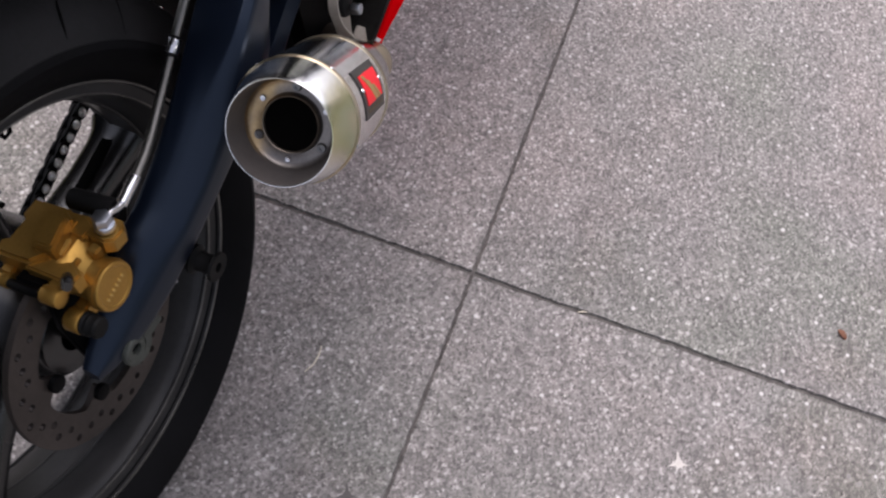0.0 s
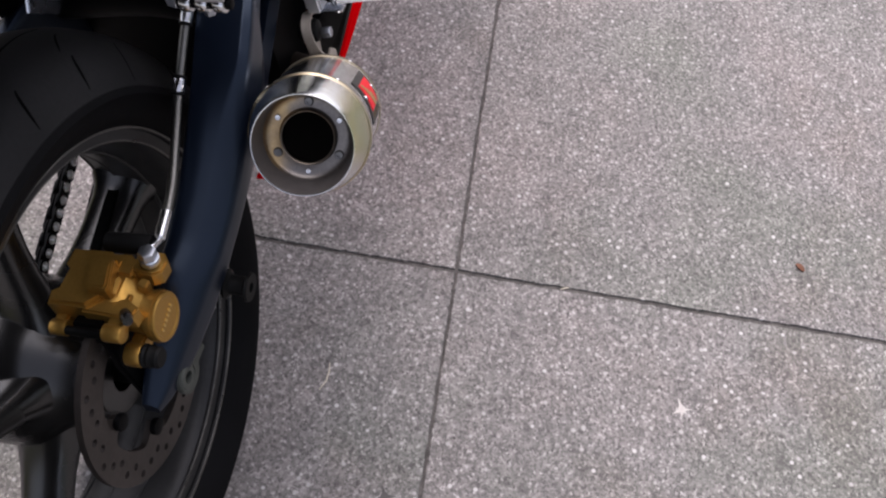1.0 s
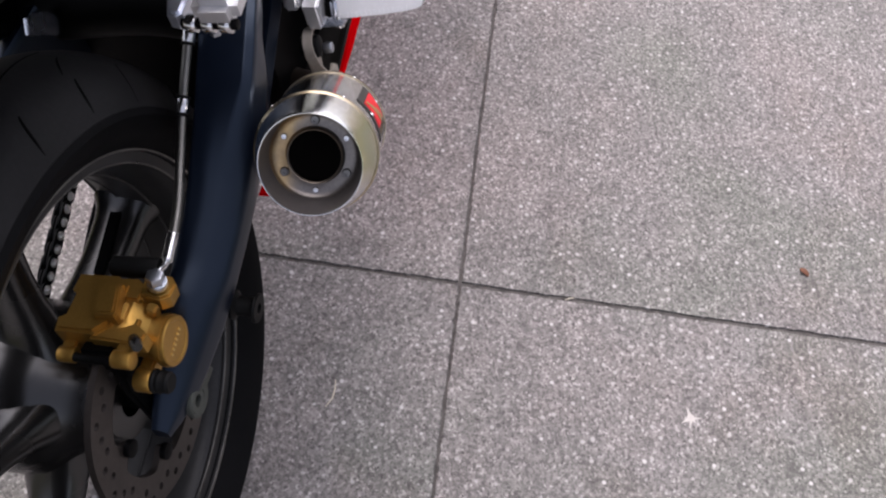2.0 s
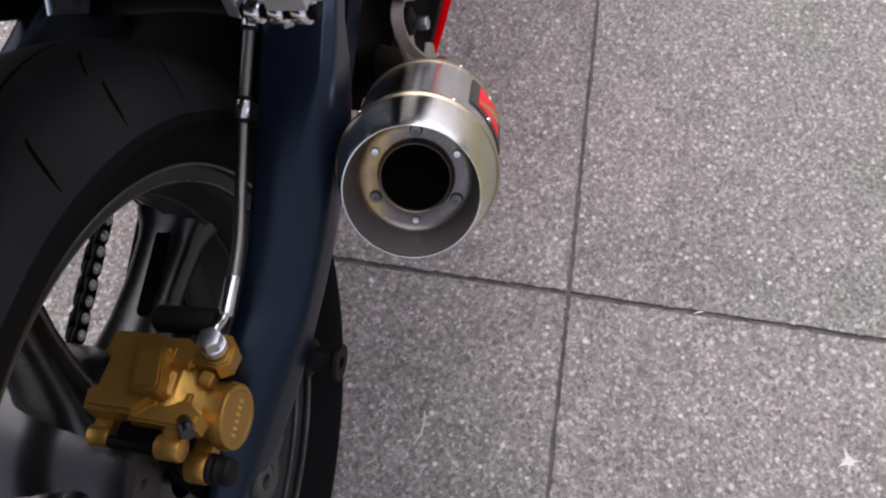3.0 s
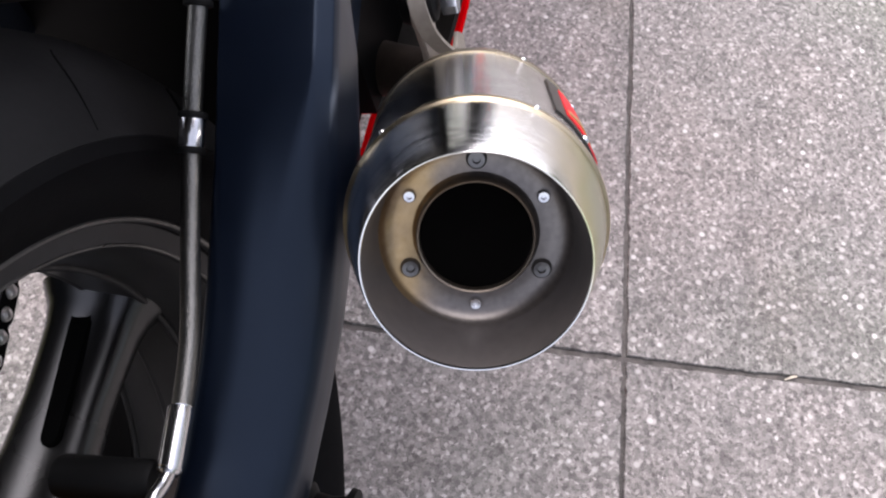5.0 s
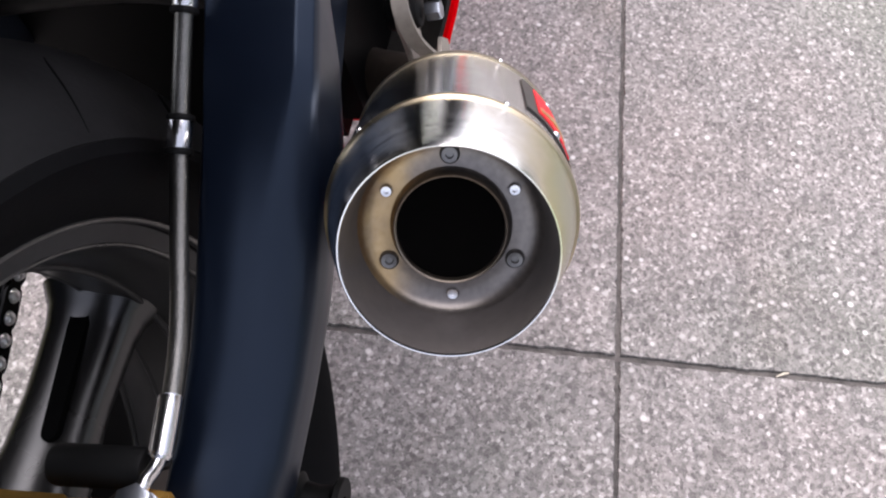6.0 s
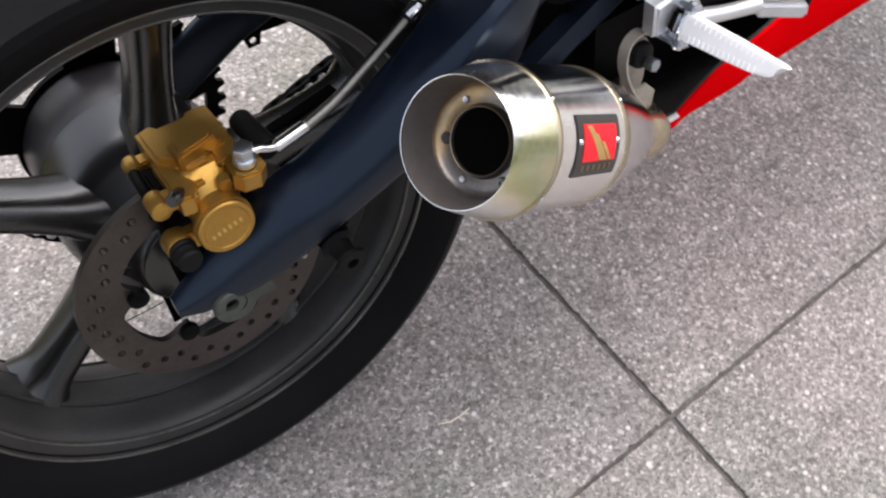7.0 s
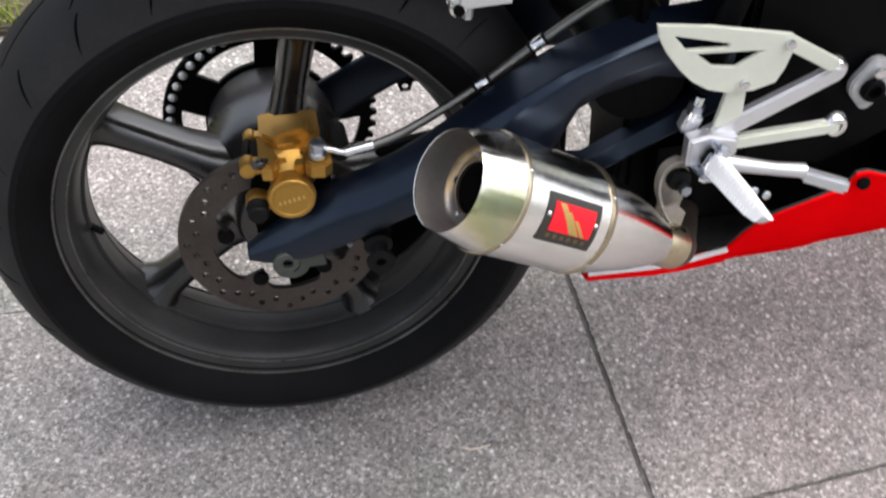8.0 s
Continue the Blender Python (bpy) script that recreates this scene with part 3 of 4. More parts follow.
part("hose_boss", slab([(-0.014, -0.006), (-0.009, -0.0135), (0.004, -0.0145), (0.0115, -0.008), (0.0115, 0.008), (0.004, 0.014), (-0.012, 0.013)], 0.017, axes((0.0465, -0.1175, 0.4195), (0.08, -0.12, 1), (1, 0, 0)), 0.0018), GOLD, caliper)
part("boss_web", block(0.022, 0.022, 0.016, pose(0.040, -0.106, 0.4195, 10, 8, 20), 0.003), GOLD, caliper)
for y0, y1, z, x, r in ((-0.046, -0.062, 0.420, -0.0175, 0.0072), (-0.1005, -0.1185, 0.4265, -0.0205, 0.0082), (-0.1045, -0.1200, 0.3865, -0.0175, 0.0110)):
    ear = part("pin_ear", rod(r, y0 - y1, axes((x, y0, z), (0, -1, 0)), 24, 0.0015), GOLD, caliper)
    part("ear_web", block(0.020, (y0 - y1) * 0.85, r * 1.5, pose(x + 0.010, (y0 + y1) / 2, z, 0, 0, 0), 0.002), GOLD, ear)
part("pad_pin", rod(0.0042, 0.040, axes((-0.0205, -0.062, 0.422), (-0.06, -1, 0.1)), 14), DARK, caliper, "black pad pin")
part("brake_pad", block(0.014, 0.030, 0.024, pose(-0.0125, -0.082, 0.4150, 0, 10, 0), 0.002), DARK, caliper, "black brake pad")
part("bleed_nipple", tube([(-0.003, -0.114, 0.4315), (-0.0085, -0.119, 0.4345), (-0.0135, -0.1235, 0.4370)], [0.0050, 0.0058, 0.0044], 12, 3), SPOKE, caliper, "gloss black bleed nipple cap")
part("bleed_boss", block(0.012, 0.010, 0.016, pose(0.0005, -0.1170, 0.4240, 20, 0, 30), 0.002), GOLD, caliper)
part("slide_boot", revolve([(0, 0), (0.0105, 0), (0.0110, 0.002), (0.0098, 0.004), (0.0108, 0.007), (0.0095, 0.010), (0.0100, 0.014), (0.0085, 0.0165), (0, 0.0165)], 20, axes((-0.0172, -0.1195, 0.3860), (0, -1, -0.03))), RUBBER_SOFT, caliper, "black rubber slide-pin boot")
part("caliper_bracket", slab([(-0.022, -0.012), (0.01, -0.02), (0.06, 0.06), (0.05, 0.10), (0.02, 0.11), (-0.016, 0.105), (-0.026, 0.06)], 0.008, axes((0.0, -0.088, RW), (0, -1, 0), (1, 0, 0)), 0.002), DARK, caliper, "black caliper bracket")
part("torque_peg", rod(0.0095, 0.046, axes((0.067, -0.066, 0.430), (0.05, -1, -0.02)), 24, 0.003), RUBBER_SOFT, caliper, "black rubber-covered peg")

# braided brake hose
hose_pts = [(0.0914, -0.1165, 0.4372), (0.1045, -0.1155, 0.4395), (0.130, -0.113, 0.447), (0.170, -0.107, 0.464), (0.208, -0.1035, 0.4845), (0.260, -0.105, 0.5215), (0.320, -0.108, 0.562), (0.40, -0.11, 0.60)]
hose = part("brake_hose", tube(hose_pts, 0.0044, 14), BRAID, bike, "braided steel brake hose in a clear sleeve")
part("banjo_bolt", rod(0.0080, 0.011, axes((0.0462, -0.1210, 0.443), (0.1, -0.15, 1)), 6, 0.0012), ZINC, hose, "zinc banjo bolt")
part("banjo", rod(0.0088, 0.007, axes((0.0462, -0.1205, 0.4375), (0.1, -0.15, 1)), 24), ZINC, hose)
part("elbow", tube([(0.050, -0.1185, 0.4425), (0.0585, -0.1187, 0.4418), (0.0660, -0.1186, 0.4378), (0.0740, -0.1182, 0.4352)], 0.0033, 14), CHROME, hose, "bright bent hose elbow")
part("end_fitting", tube([(0.0715, -0.1183, 0.4355), (0.0735, -0.1182, 0.4356), (0.0745, -0.1181, 0.4358), (0.0970, -0.1160, 0.4385), (0.0985, -0.1159, 0.4387)], [0.0040, 0.0056, 0.0052, 0.0054, 0.0046], 16, 4), CHROME, hose, "bright crimped hose end")
for c, d in (((0.208, -0.1035, 0.4845), (0.09, -0.001, 0.057)), ((0.260, -0.105, 0.5215), (0.112, -0.004, 0.078))):
    dd = Vector(d).normalized()
    clamp = part("clamp", rod(0.0060, 0.0130, axes(Vector(c) - dd * 0.0065, dd), 20, 0.0008), CHROME, hose, "bright steel clamp")
    part("clamp_sleeve", rod(0.0066, 0.0030, axes(Vector(c) - dd * 0.0092, dd), 20, 0.0008), RUBBER_SOFT, clamp, "black rubber sleeve end")
    part("clamp_sleeve", rod(0.0066, 0.0030, axes(Vector(c) + dd * 0.0062, dd), 20, 0.0008), RUBBER_SOFT, clamp, "black rubber sleeve end")

# muffler: turned about its own axis
MP, MD = Vector((0.1504, -0.2404, 0.4819)), Vector((0.7874, 0.2278, -0.5727)).normalized()
MUF = axes(MP, MD, Vector((0, -1, 0.25)))
HEAT = heat_steel(MP, (MUF.to_3x3() @ Vector((math.cos(radians(-152)), math.sin(radians(-152)), 0))).normalized())
TINT = (MUF.to_3x3() @ Vector((math.cos(radians(3)), math.sin(radians(3)), 0))).normalized()


def brushed_steel(name, tint):
    """Stainless brushed round the can's axis; tint adds an olive-straw tone down one flank."""
    m, n, l, p = nodes_of(name)
    co = n.new("ShaderNodeTexCoord")
    off = n.new("ShaderNodeVectorMath")
    off.operation, off.inputs[1].default_value = "SUBTRACT", MP
    l.new(co.outputs["Object"], off.inputs[0])

    def along(axis):
        dot = n.new("ShaderNodeVectorMath")
        dot.operation, dot.inputs[1].default_value = "DOT_PRODUCT", axis
        l.new(off.outputs["Vector"], dot.inputs[0])
        return dot.outputs["Value"]
    smear = tex(n, l, "Noise", 40, 3)
    steel = ramp(n, l, smear.outputs["Fac"], ((0.3, (0.84, 0.82, 0.79)), (0.7, (0.92, 0.91, 0.89))))
    if tint:
        add = n.new("ShaderNodeMath")
        add.operation, add.inputs[1].default_value = "MULTIPLY_ADD", 0.016
        l.new(smear.outputs["Fac"], add.inputs[0])
        l.new(along(TINT), add.inputs[2])
        stain = ramp(n, l, add.outputs["Value"], ((0.045, (1, 1, 1)), (0.051, (0.86, 0.81, 0.62)), (0.055, (0.60, 0.62, 0.36)), (0.060, (0.54, 0.60, 0.43)), (0.066, (0.75, 0.63, 0.43))))
        steel = mixc(n, l, 1.0, steel, stain, "MULTIPLY")
    l.new(steel, p.inputs["Base Color"])
    p.inputs["Metallic"].default_value, p.inputs["Roughness"].default_value = 1.0, 0.12
    lines = n.new("ShaderNodeTexNoise")
    lines.noise_dimensions = "1D"
    lines.inputs["Scale"].default_value, lines.inputs["Detail"].default_value = 1600, 2
    l.new(along(MD), lines.inputs["W"])
    bump(n, l, p, lines.outputs["Fac"], 0.22, 0.0004)
    return m


CAN = brushed_steel("brushed_can", False)
muffler = part("muffler", revolve([(0.0545, 0.043), (0.0546, 0.047), (0.0531, 0.153), (0.0518, 0.153), (0.0534, 0.047)], 96, MUF, closed=True), CAN, bike, "short brushed stainless muffler")
part("outlet_cone", revolve([(0.0439, 0.0010), (0.0442, 0.0001), (0.0447, 0), (0.0452, 0.001), (0.0474, 0.009), (0.0515, 0.026), (0.0545, 0.043), (0.0530, 0.043), (0.0462, 0.014), (0.0444, 0.004)], 96, MUF, closed=True), brushed_steel("tinted_stainless", True), muffler)
part("inner_wall", revolve([(0.0439, 0.0012), (0.0433, 0.008), (0.0425, 0.018), (0.0412, 0.0270), (0.0398, 0.0312), (0.0418, 0.033), (0.0442, 0.018), (0.0446, 0.003)], 96, MUF, closed=True), INNER, muffler)
plate = part("outlet_plate", revolve([(0.0404, 0.0300), (0.0390, 0.0334), (0.0366, 0.0356), (0.0335, 0.0366), (0.0290, 0.0366), (0.0262, 0.0362), (0.0250, 0.0350), (0.0246, 0.0330), (0.0243, 0.0400), (0.0243, 0.048), (0.042, 0.048)], 96, MUF, closed=True), HEAT, muffler, "heat-tinted steel end plate")
part("bore_lip", revolve([(0.0247, 0.0340), (0.0246, 0.0306), (0.0240, 0.0296), (0.0233, 0.0300), (0.0231, 0.0310), (0.0231, 0.046), (0.0243, 0.046)], 72, MUF, closed=True), BROWNED, muffler, "heat-browned bore lip")
part("inner_tube", revolve([(0.0232, 0.0335), (0.0232, 0.145), (0, 0.145), (0, 0.148), (0.0242, 0.148), (0.0242, 0.0470), (0.0238, 0.0335)], 64, MUF), BORE_BLACK, muffler, "black bore")
for k in range(6):
    a = 2 * math.pi * k / 6
    up = Vector((0.0343 / 0.065, -0.0035 / 0.065, 0.0553 / 0.065))
    mm = axes(MP, MD, up)
    big = k % 2 == 0
    m = mm @ Matrix.Rotation(a, 4, "Z") @ Matrix.Translation((0.0314, 0, 0.0366)) @ Matrix.Rotation(math.pi, 4, "X")
    prof = [(0, 0.0006), (0.0010, 0.0006), (0.0012, 0.0020), (0.0022, 0.0021), (0.0028, 0.0014), (0.0030, 0), (0, 0)]
    if big:
        prof = [(0, 0.0005), (0.0016, 0.0005), (0.0018, 0.0020), (0.0034, 0.0022), (0.0042, 0.0012), (0.0044, 0), (0, 0)]
    part("screw", revolve(prof, 18, m), SCREW if big else CHROME, plate, "dark socket screw" if big else "bright rivet")
part("ridge", revolve([(0.0540, 0.0415), (0.0554, 0.0425), (0.0557, 0.0445), (0.0554, 0.0465), (0.0545, 0.0475)], 96, MUF, closed=True), WELD, muffler, "straw-tinted weld band")
part("front_band", revolve([(0.0525, 0.149), (0.0538, 0.1495), (0.0543, 0.153), (0.0538, 0.1565), (0.0525, 0.158)], 96, MUF, closed=True), WELD, muffler, "browned front weld band")
part("front_cone", revolve([(0.0530, 0.156), (0.0522, 0.161), (0.0462, 0.193), (0.0370, 0.234), (0.0270, 0.266), (0.0235, 0.278), (0.021, 0.278), (0.050, 0.156)], 80, MUF, closed=True), CAN, muffler)
part("inlet_collar", revolve([(0.0230, 0.272), (0.0240, 0.276), (0.0240, 0.304), (0.0230, 0.308), (0.020, 0.308), (0.020, 0.272)], 64, MUF, closed=True), WELD, muffler)


def on_can(u, h, r):
    """A point on the tapering can: u degrees round, h along, r out."""
    r += -0.0010 - 0.0142 * (h - 0.047) if r > 0.01 else 0
    return MUF @ Vector((r * math.cos(radians(u)), r * math.sin(radians(u)), h))


def can_patch(u0, u1, h0, h1, r, t, n=10, skew=0.0):
    """A curved plate on the can."""
    bm = bmesh.new()
    rows = []
    for i in range(n + 1):
        u = u0 + (u1 - u0) * i / n
        rows.append(ring(bm, [on_can(u, h0 + skew * i / n, r), on_can(u, h1 + skew * i / n, r), on_can(u, h1 + skew * i / n, r + t), on_can(u, h0 + skew * i / n, r + t)]))
    skin(bm, rows)
    return bm


RIVETS = [(25, 0.0448, 0.0572), (95, 0.0448, 0.0572), (165, 0.0448, 0.0572), (-50, 0.0448, 0.0572), (-120, 0.0448, 0.0572), (25, 0.153, 0.0570), (95, 0.153, 0.0570), (-50, 0.153, 0.0570), (165, 0.153, 0.0570)]
for u, h, r in RIVETS:
    c = on_can(u, h, r - 0.001)
    part("rivet", revolve([(0, 0.0016), (0.0010, 0.0013), (0.0016, 0.0007), (0.0019, 0), (0, 0)], 12, axes(c, c - on_can(u, h, 0))), CHROME, muffler)
badge = part("badge", can_patch(-38, 8.3, 0.0687, 0.1357, 0.0558, 0.0009, 12), BADGE_BLACK, muffler, "black riveted badge with red field and gold stripes")
part("red_field", can_patch(-30.5, -3.5, 0.0768, 0.1285, 0.0567, 0.0006, 10), BADGE_RED, badge, "red badge field")
for h0, h1, w, k in ((-29.5, -4, 0.0075, 0), (-23.5, -4, 0.0048, 1), (-17.5, -4, 0.0048, 2)):
    part("gold_stripe", can_patch(h0, h1, 0.0810 + 0.011 * k, 0.0810 + 0.011 * k + w, 0.0573, 0.0004, 10, 0.022 - 0.004 * k), GOLD_LIGHT, badge, "gold slanting stripe")
for k in range(6):
    part("letter_bar", can_patch(-0.5, 3.5, 0.0775 + 0.0088 * k, 0.0825 + 0.0088 * k, 0.0567, 0.0004, 2), BRONZE, badge)
for h in (0.0722, 0.1318):
    c = on_can(-18, h, 0.0562)
    part("badge_rivet", revolve([(0, 0.0022), (0.0014, 0.0018), (0.0022, 0.0009), (0.0025, 0), (0, 0)], 12, axes(c, c - on_can(-18, h, 0))), CHROME, badge)

# link pipe and hanger
STRAP = plain("dull_warm_steel", (0.40, 0.36, 0.31), 0.45, 0.5, vary=0.3)
E0 = MP + MD * 0.29
link = part("link_pipe", tube([E0, MP + MD * 0.312, (0.412, -0.135, 0.293), (0.455, -0.06, 0.275), (0.56, -0.02, 0.26)], [0.0205, 0.0205, 0.019, 0.019, 0.019], 24), PIPE, bike, "dark heat-browned exhaust link pipe")


def band(pts, w0, w1, t):
    """A flat strap along the points, its width across the machine."""
    bm = bmesh.new()
    c = curve_points(pts, 8)
    rings = []
    for i, q in enumerate(c):
        d = (c[min(i + 1, len(c) - 1)] - c[max(i - 1, 0)]).normalized()
        side = Vector((0.12, -1, 0)).normalized()
        up = d.cross(side).normalized()
        w = w0 + (w1 - w0) * i / (len(c) - 1)
        rings.append(ring(bm, [q - side * w - up * t, q + side * w - up * t, q + side * w + up * t, q - side * w + up * t]))
    skin(bm, rings)
    return bm


hanger = part("hanger_strap", band([(0.386, -0.172, 0.338), (0.377, -0.164, 0.356), (0.373, -0.157, 0.376), (0.379, -0.152, 0.394), (0.393, -0.150, 0.401), (0.408, -0.149, 0.394)], 0.0052, 0.0050, 0.0012), STRAP, bike, "curved thin steel muffler hanger strap")
part("hanger_plate", slab(arc(0.3925, 0.379, 0.0160, -25, 205, 14) + [(0.3795, 0.352), (0.3770, 0.334), (0.4000, 0.330), (0.4050, 0.352)], 0.004, axes((0, -0.146, 0), (0, -1, 0), (1, 0, 0)), 0.0008), STRAP, hanger, "pale steel hanger plate")
part("grommet", rod(0.0125, 0.022, axes((0.3945, -0.136, 0.3775), (0.1, -1, 0.06)), 28, 0.004), RUBBER_SOFT, hanger, "black rubber bushing")
part("hanger_bolt", rod(0.0062, 0.010, axes((0.3975, -0.160, 0.3745), (0.1, -1, 0.06)), 6, 0.001), ZINC, hanger)
part("strap_tab", slab([(-0.010, -0.020), (0.012, -0.022), (0.016, 0.0), (0.004, 0.014), (-0.008, 0.012)], 0.003, axes((0.386, -0.166, 0.346), (0.1, -1, 0), (1, 0, 0)), 0.0006), STRAP, hanger)

# footrest hanger, lever and heel guard
PEG = plain("bright_cast_alloy", (0.90, 0.90, 0.91), 0.5, 0.0, vary=0.06, relief=0.1)
FORK = plain("blue_grey_alloy", (0.62, 0.65, 0.72), 0.28, 0.9, vary=0.15, relief=0.05)
rearset = part("footrest_hanger", slab([(-0.02, -0.014), (0.012, -0.018), (0.03, -0.006), (0.03, 0.012), (0.0, 0.020), (-0.02, 0.016)], 0.018, axes((0.415, -0.150, 0.418), (0, -1, 0), (1, 0, 0)), 0.003), ALLOY, bike, "satin alloy footrest hanger")


def bar(p0, p1, w0, w1, t, bev=0.0025):
    """A flat tapered bar from p0 to p1, its width upright, its thickness across the machine."""
    a, b = Vector(p0), Vector(p1)
    L = (b - a).length
    outline = [(0, -w0), (L, -w1)] + arc(L, 0, w1, -80, 80, 8) + [(L, w1), (0, w0)]
    m = axes(a + Vector((0, t / 2, 0)), (0, -1, 0), b - a)
    return slab(outline, t, m, bev)


part("upper_arm", bar((0.418, -0.150, 0.424), (0.536, -0.138, 0.481), 0.0105, 0.0092, 0.012), ALLOY, rearset)
part("middle_arm", bar((0.418, -0.150, 0.414), (0.549, -0.142, 0.419), 0.0080, 0.0072, 0.011), PALE, rearset, "pale alloy arm")
for c in ((0.5385, -0.143, 0.4825), (0.5520, -0.146, 0.4190)):
    part("arm_bolt", revolve([(0, 0.003), (0.0050, 0.003), (0.0056, 0.009), (0.0100, 0.009), (0.0125, 0.006), (0.0138, 0), (0, 0)], 24, axes(c, (0, -1, 0))), CHROME, rearset, "steel cap bolt")
    # black disc darkens the socket floor, shade put into colour
    part("socket_shade", rod(0.0048, 0.0010, axes(Vector(c) + Vector((0, -0.0026, 0)), (0, -1, 0)), 6), DARK, rearset)
part("guard_stay", bar((0.436, -0.152, 0.436), (0.441, -0.160, 0.492), 0.014, 0.008, 0.006, 0.001), PALE, rearset)
part("guard_stay", bar((0.476, -0.156, 0.528), (0.528, -0.146, 0.496), 0.007, 0.007, 0.006, 0.001), PALE, rearset)
GUARD = [(0.3515, .5606), (0.40, .5535), (0.4812, .5358), (0.4845, .520), (0.479, .500), (0.4725, .4865), (0.451, .4800), (0.425, .4815), (0.407, .4870), (0.390, .498), (0.3764, .5125), (0.362, .532), (0.354, .548)]
GH = [[(0.368, .5475), (0.4214, .5335), (0.420, .5300), (0.381, .5320)], [(0.391, .5265), (0.4549, .5225), (0.430, .5085), (0.408, .5120)]]
guard = part("heel_guard", slab(GUARD, 0.005, axes((0, -0.158, 0), (0, -1, 0), (1, 0, 0)), 0.0008, GH), PALE, rearset, "pale alloy heel guard with two slots")
for c in ((0.441, -0.163, 0.490), (0.478, -0.163, 0.527)):
    part("guard_bolt", rod(0.005, 0.005, axes(c, (0, -1, 0)), 14), CHROME, guard)
peg = bmesh.new()
P0, P1 = Vector((0.4165, -0.181, 0.4150)), Vector((0.4275, -0.2735, 0.4165))
mpeg = axes(P0, P1 - P0, (-0.88, 0, 0.46))
rings = []
for z, w, t, off, sk in ((0, 0.0100, 0.0062, 0, 0), (0.006, 0.0112, 0.0062, 0, 0), (0.048, 0.0104, 0.0056, 0, 0.002), (0.074, 0.0090, 0.0050, 0, 0.005), (0.086, 0.0080, 0.0044, 0, 0.009), (0.0905, 0.0070, 0.0038, 0, 0.009)):
    rings.append(ring(peg, [mpeg @ Vector((math.copysign(abs(math.cos(a)) ** 0.3, math.cos(a)) * t + off, math.copysign(abs(math.sin(a)) ** 0.3, math.sin(a)) * w, z - sk * math.sin(a))) for a in (2 * math.pi * (k + 0.5) / 24 for k in range(24))]))
skin(peg, rings)
footpeg = part("footpeg", peg, PEG, rearset, "pale ribbed alloy footpeg")
for k in range(14):
    z = 0.010 + 0.0050 * k
    for e in (-1, 1):
        part("rib", block(0.0026, 0.0066, 0.0023, mpeg @ Matrix.Translation((0.0056 - 0.00010 * k, e * (0.0076 - 0.00018 * k), z - 0.00016 * k * e)), 0.0006), PEG, footpeg)
part("peg_end", block(0.012, 0.005, 0.006, mpeg @ Matrix.Translation((-0.003, 0.005, 0.0800)), 0.001), PEG, footpeg)
for s_ in (-1, 1):
    part("peg_fork", block(0.016, 0.006, 0.030, mpeg @ Matrix.Translation((0, s_ * 0.0155, -0.009)), 0.002), FORK, rearset)
part("fork_base", block(0.017, 0.036, 0.012, mpeg @ Matrix.Translation((0, 0, -0.024)), 0.003), FORK, rearset)
part("peg_hinge", block(0.014, 0.020, 0.018, mpeg @ Matrix.Translation((-0.001, 0, -0.006)), 0.003), DARK, rearset)
part("peg_spring", rod(0.0065, 0.016, axes(mpeg @ Vector((0.001, -0.008, -0.003)), mpeg.to_3x3() @ Vector((0, 1, 0))), 16, 0.002), FORK, rearset)
part("peg_pin", rod(0.005, 0.042, axes(mpeg @ Vector((0, -0.021, -0.001)), mpeg.to_3x3() @ Vector((0, 1, 0))), 14), CHROME, rearset)
lever = part("brake_lever", tube([(0.420, -0.158, 0.403), (0.455, -0.160, 0.393), (0.490, -0.161, 0.3835), (0.523, -0.162, 0.3765)], [0.0085, 0.0080, 0.0070, 0.0078], 14), ALLOY, rearset, "alloy rear brake lever")
part("lever_tip", block(0.046, 0.013, 0.014, axes((0.5415, -0.174, 0.3700), (0.15, 0.1, 1), (0.036, -0.027, -0.013)), 0.003), ALLOY, lever)
part("clevis", block(0.018, 0.016, 0.022, pose(0.404, -0.140, 0.438, 0, 20, 0), 0.003), ALLOY, rearset)
part("push_rod", rod(0.0055, 0.040, axes((0.400, -0.142, 0.430), (0.25, -0.05, 1)), 14), CHROME, rearset)
part("rod_nut", rod(0.0085, 0.008, axes((0.406, -0.143, 0.452), (0.25, -0.05, 1)), 6, 0.001), ZINC, rearset)
part("master_cylinder", tube([(0.412, -0.138, 0.475), (0.43, -0.13, 0.54), (0.45, -0.125, 0.60)], 0.014, 16), DARK, rearset)
part("pivot_bolt", rod(0.008, 0.012, axes((0.415, -0.166, 0.404), (0, -1, 0)), 6, 0.001), CHROME, rearset)
part("switch_bolt", rod(0.0055, 0.02, axes((0.507, -0.135, 0.568), (0.3, -1, 0.2)), 12), CHROME, rearset)

# passenger footrest bracket above the swingarm
pass_peg = part("passenger_footrest", block(0.056, 0.037, 0.024, pose(0.189, -0.2005, 0.636, 0, 0, 3), 0.007), ALLOY, bike, "cast alloy passenger footrest bracket")
part("side_plate", slab([(0.166, -0.168), (0.170, -0.172), (0.215, -0.170), (0.235, -0.160), (0.225, -0.152), (0.185, -0.154), (0.168, -0.160)], 0.018, Matrix.Translation((0, 0, 0.616)), 0.003), FORK, pass_peg, "blue-grey alloy side plate")
for k in range(3):
    part("hinge_lug", rod(0.0075, 0.010, axes((0.168, -0.1735 - 0.0140 * k, 0.6235), (0, -1, 0)), 18, 0.002), CHROME, pass_peg)
part("hinge_pin", rod(0.0045, 0.046, axes((0.168, -0.170, 0.6235), (0, -1, 0)), 12), DARK, pass_peg, "dark hinge pin")
part("stop_bolt", rod(0.0048, 0.020, axes((0.179, -0.187, 0.602), (0.1, 0, 1)), 6, 0.0008), ZINC, pass_peg)
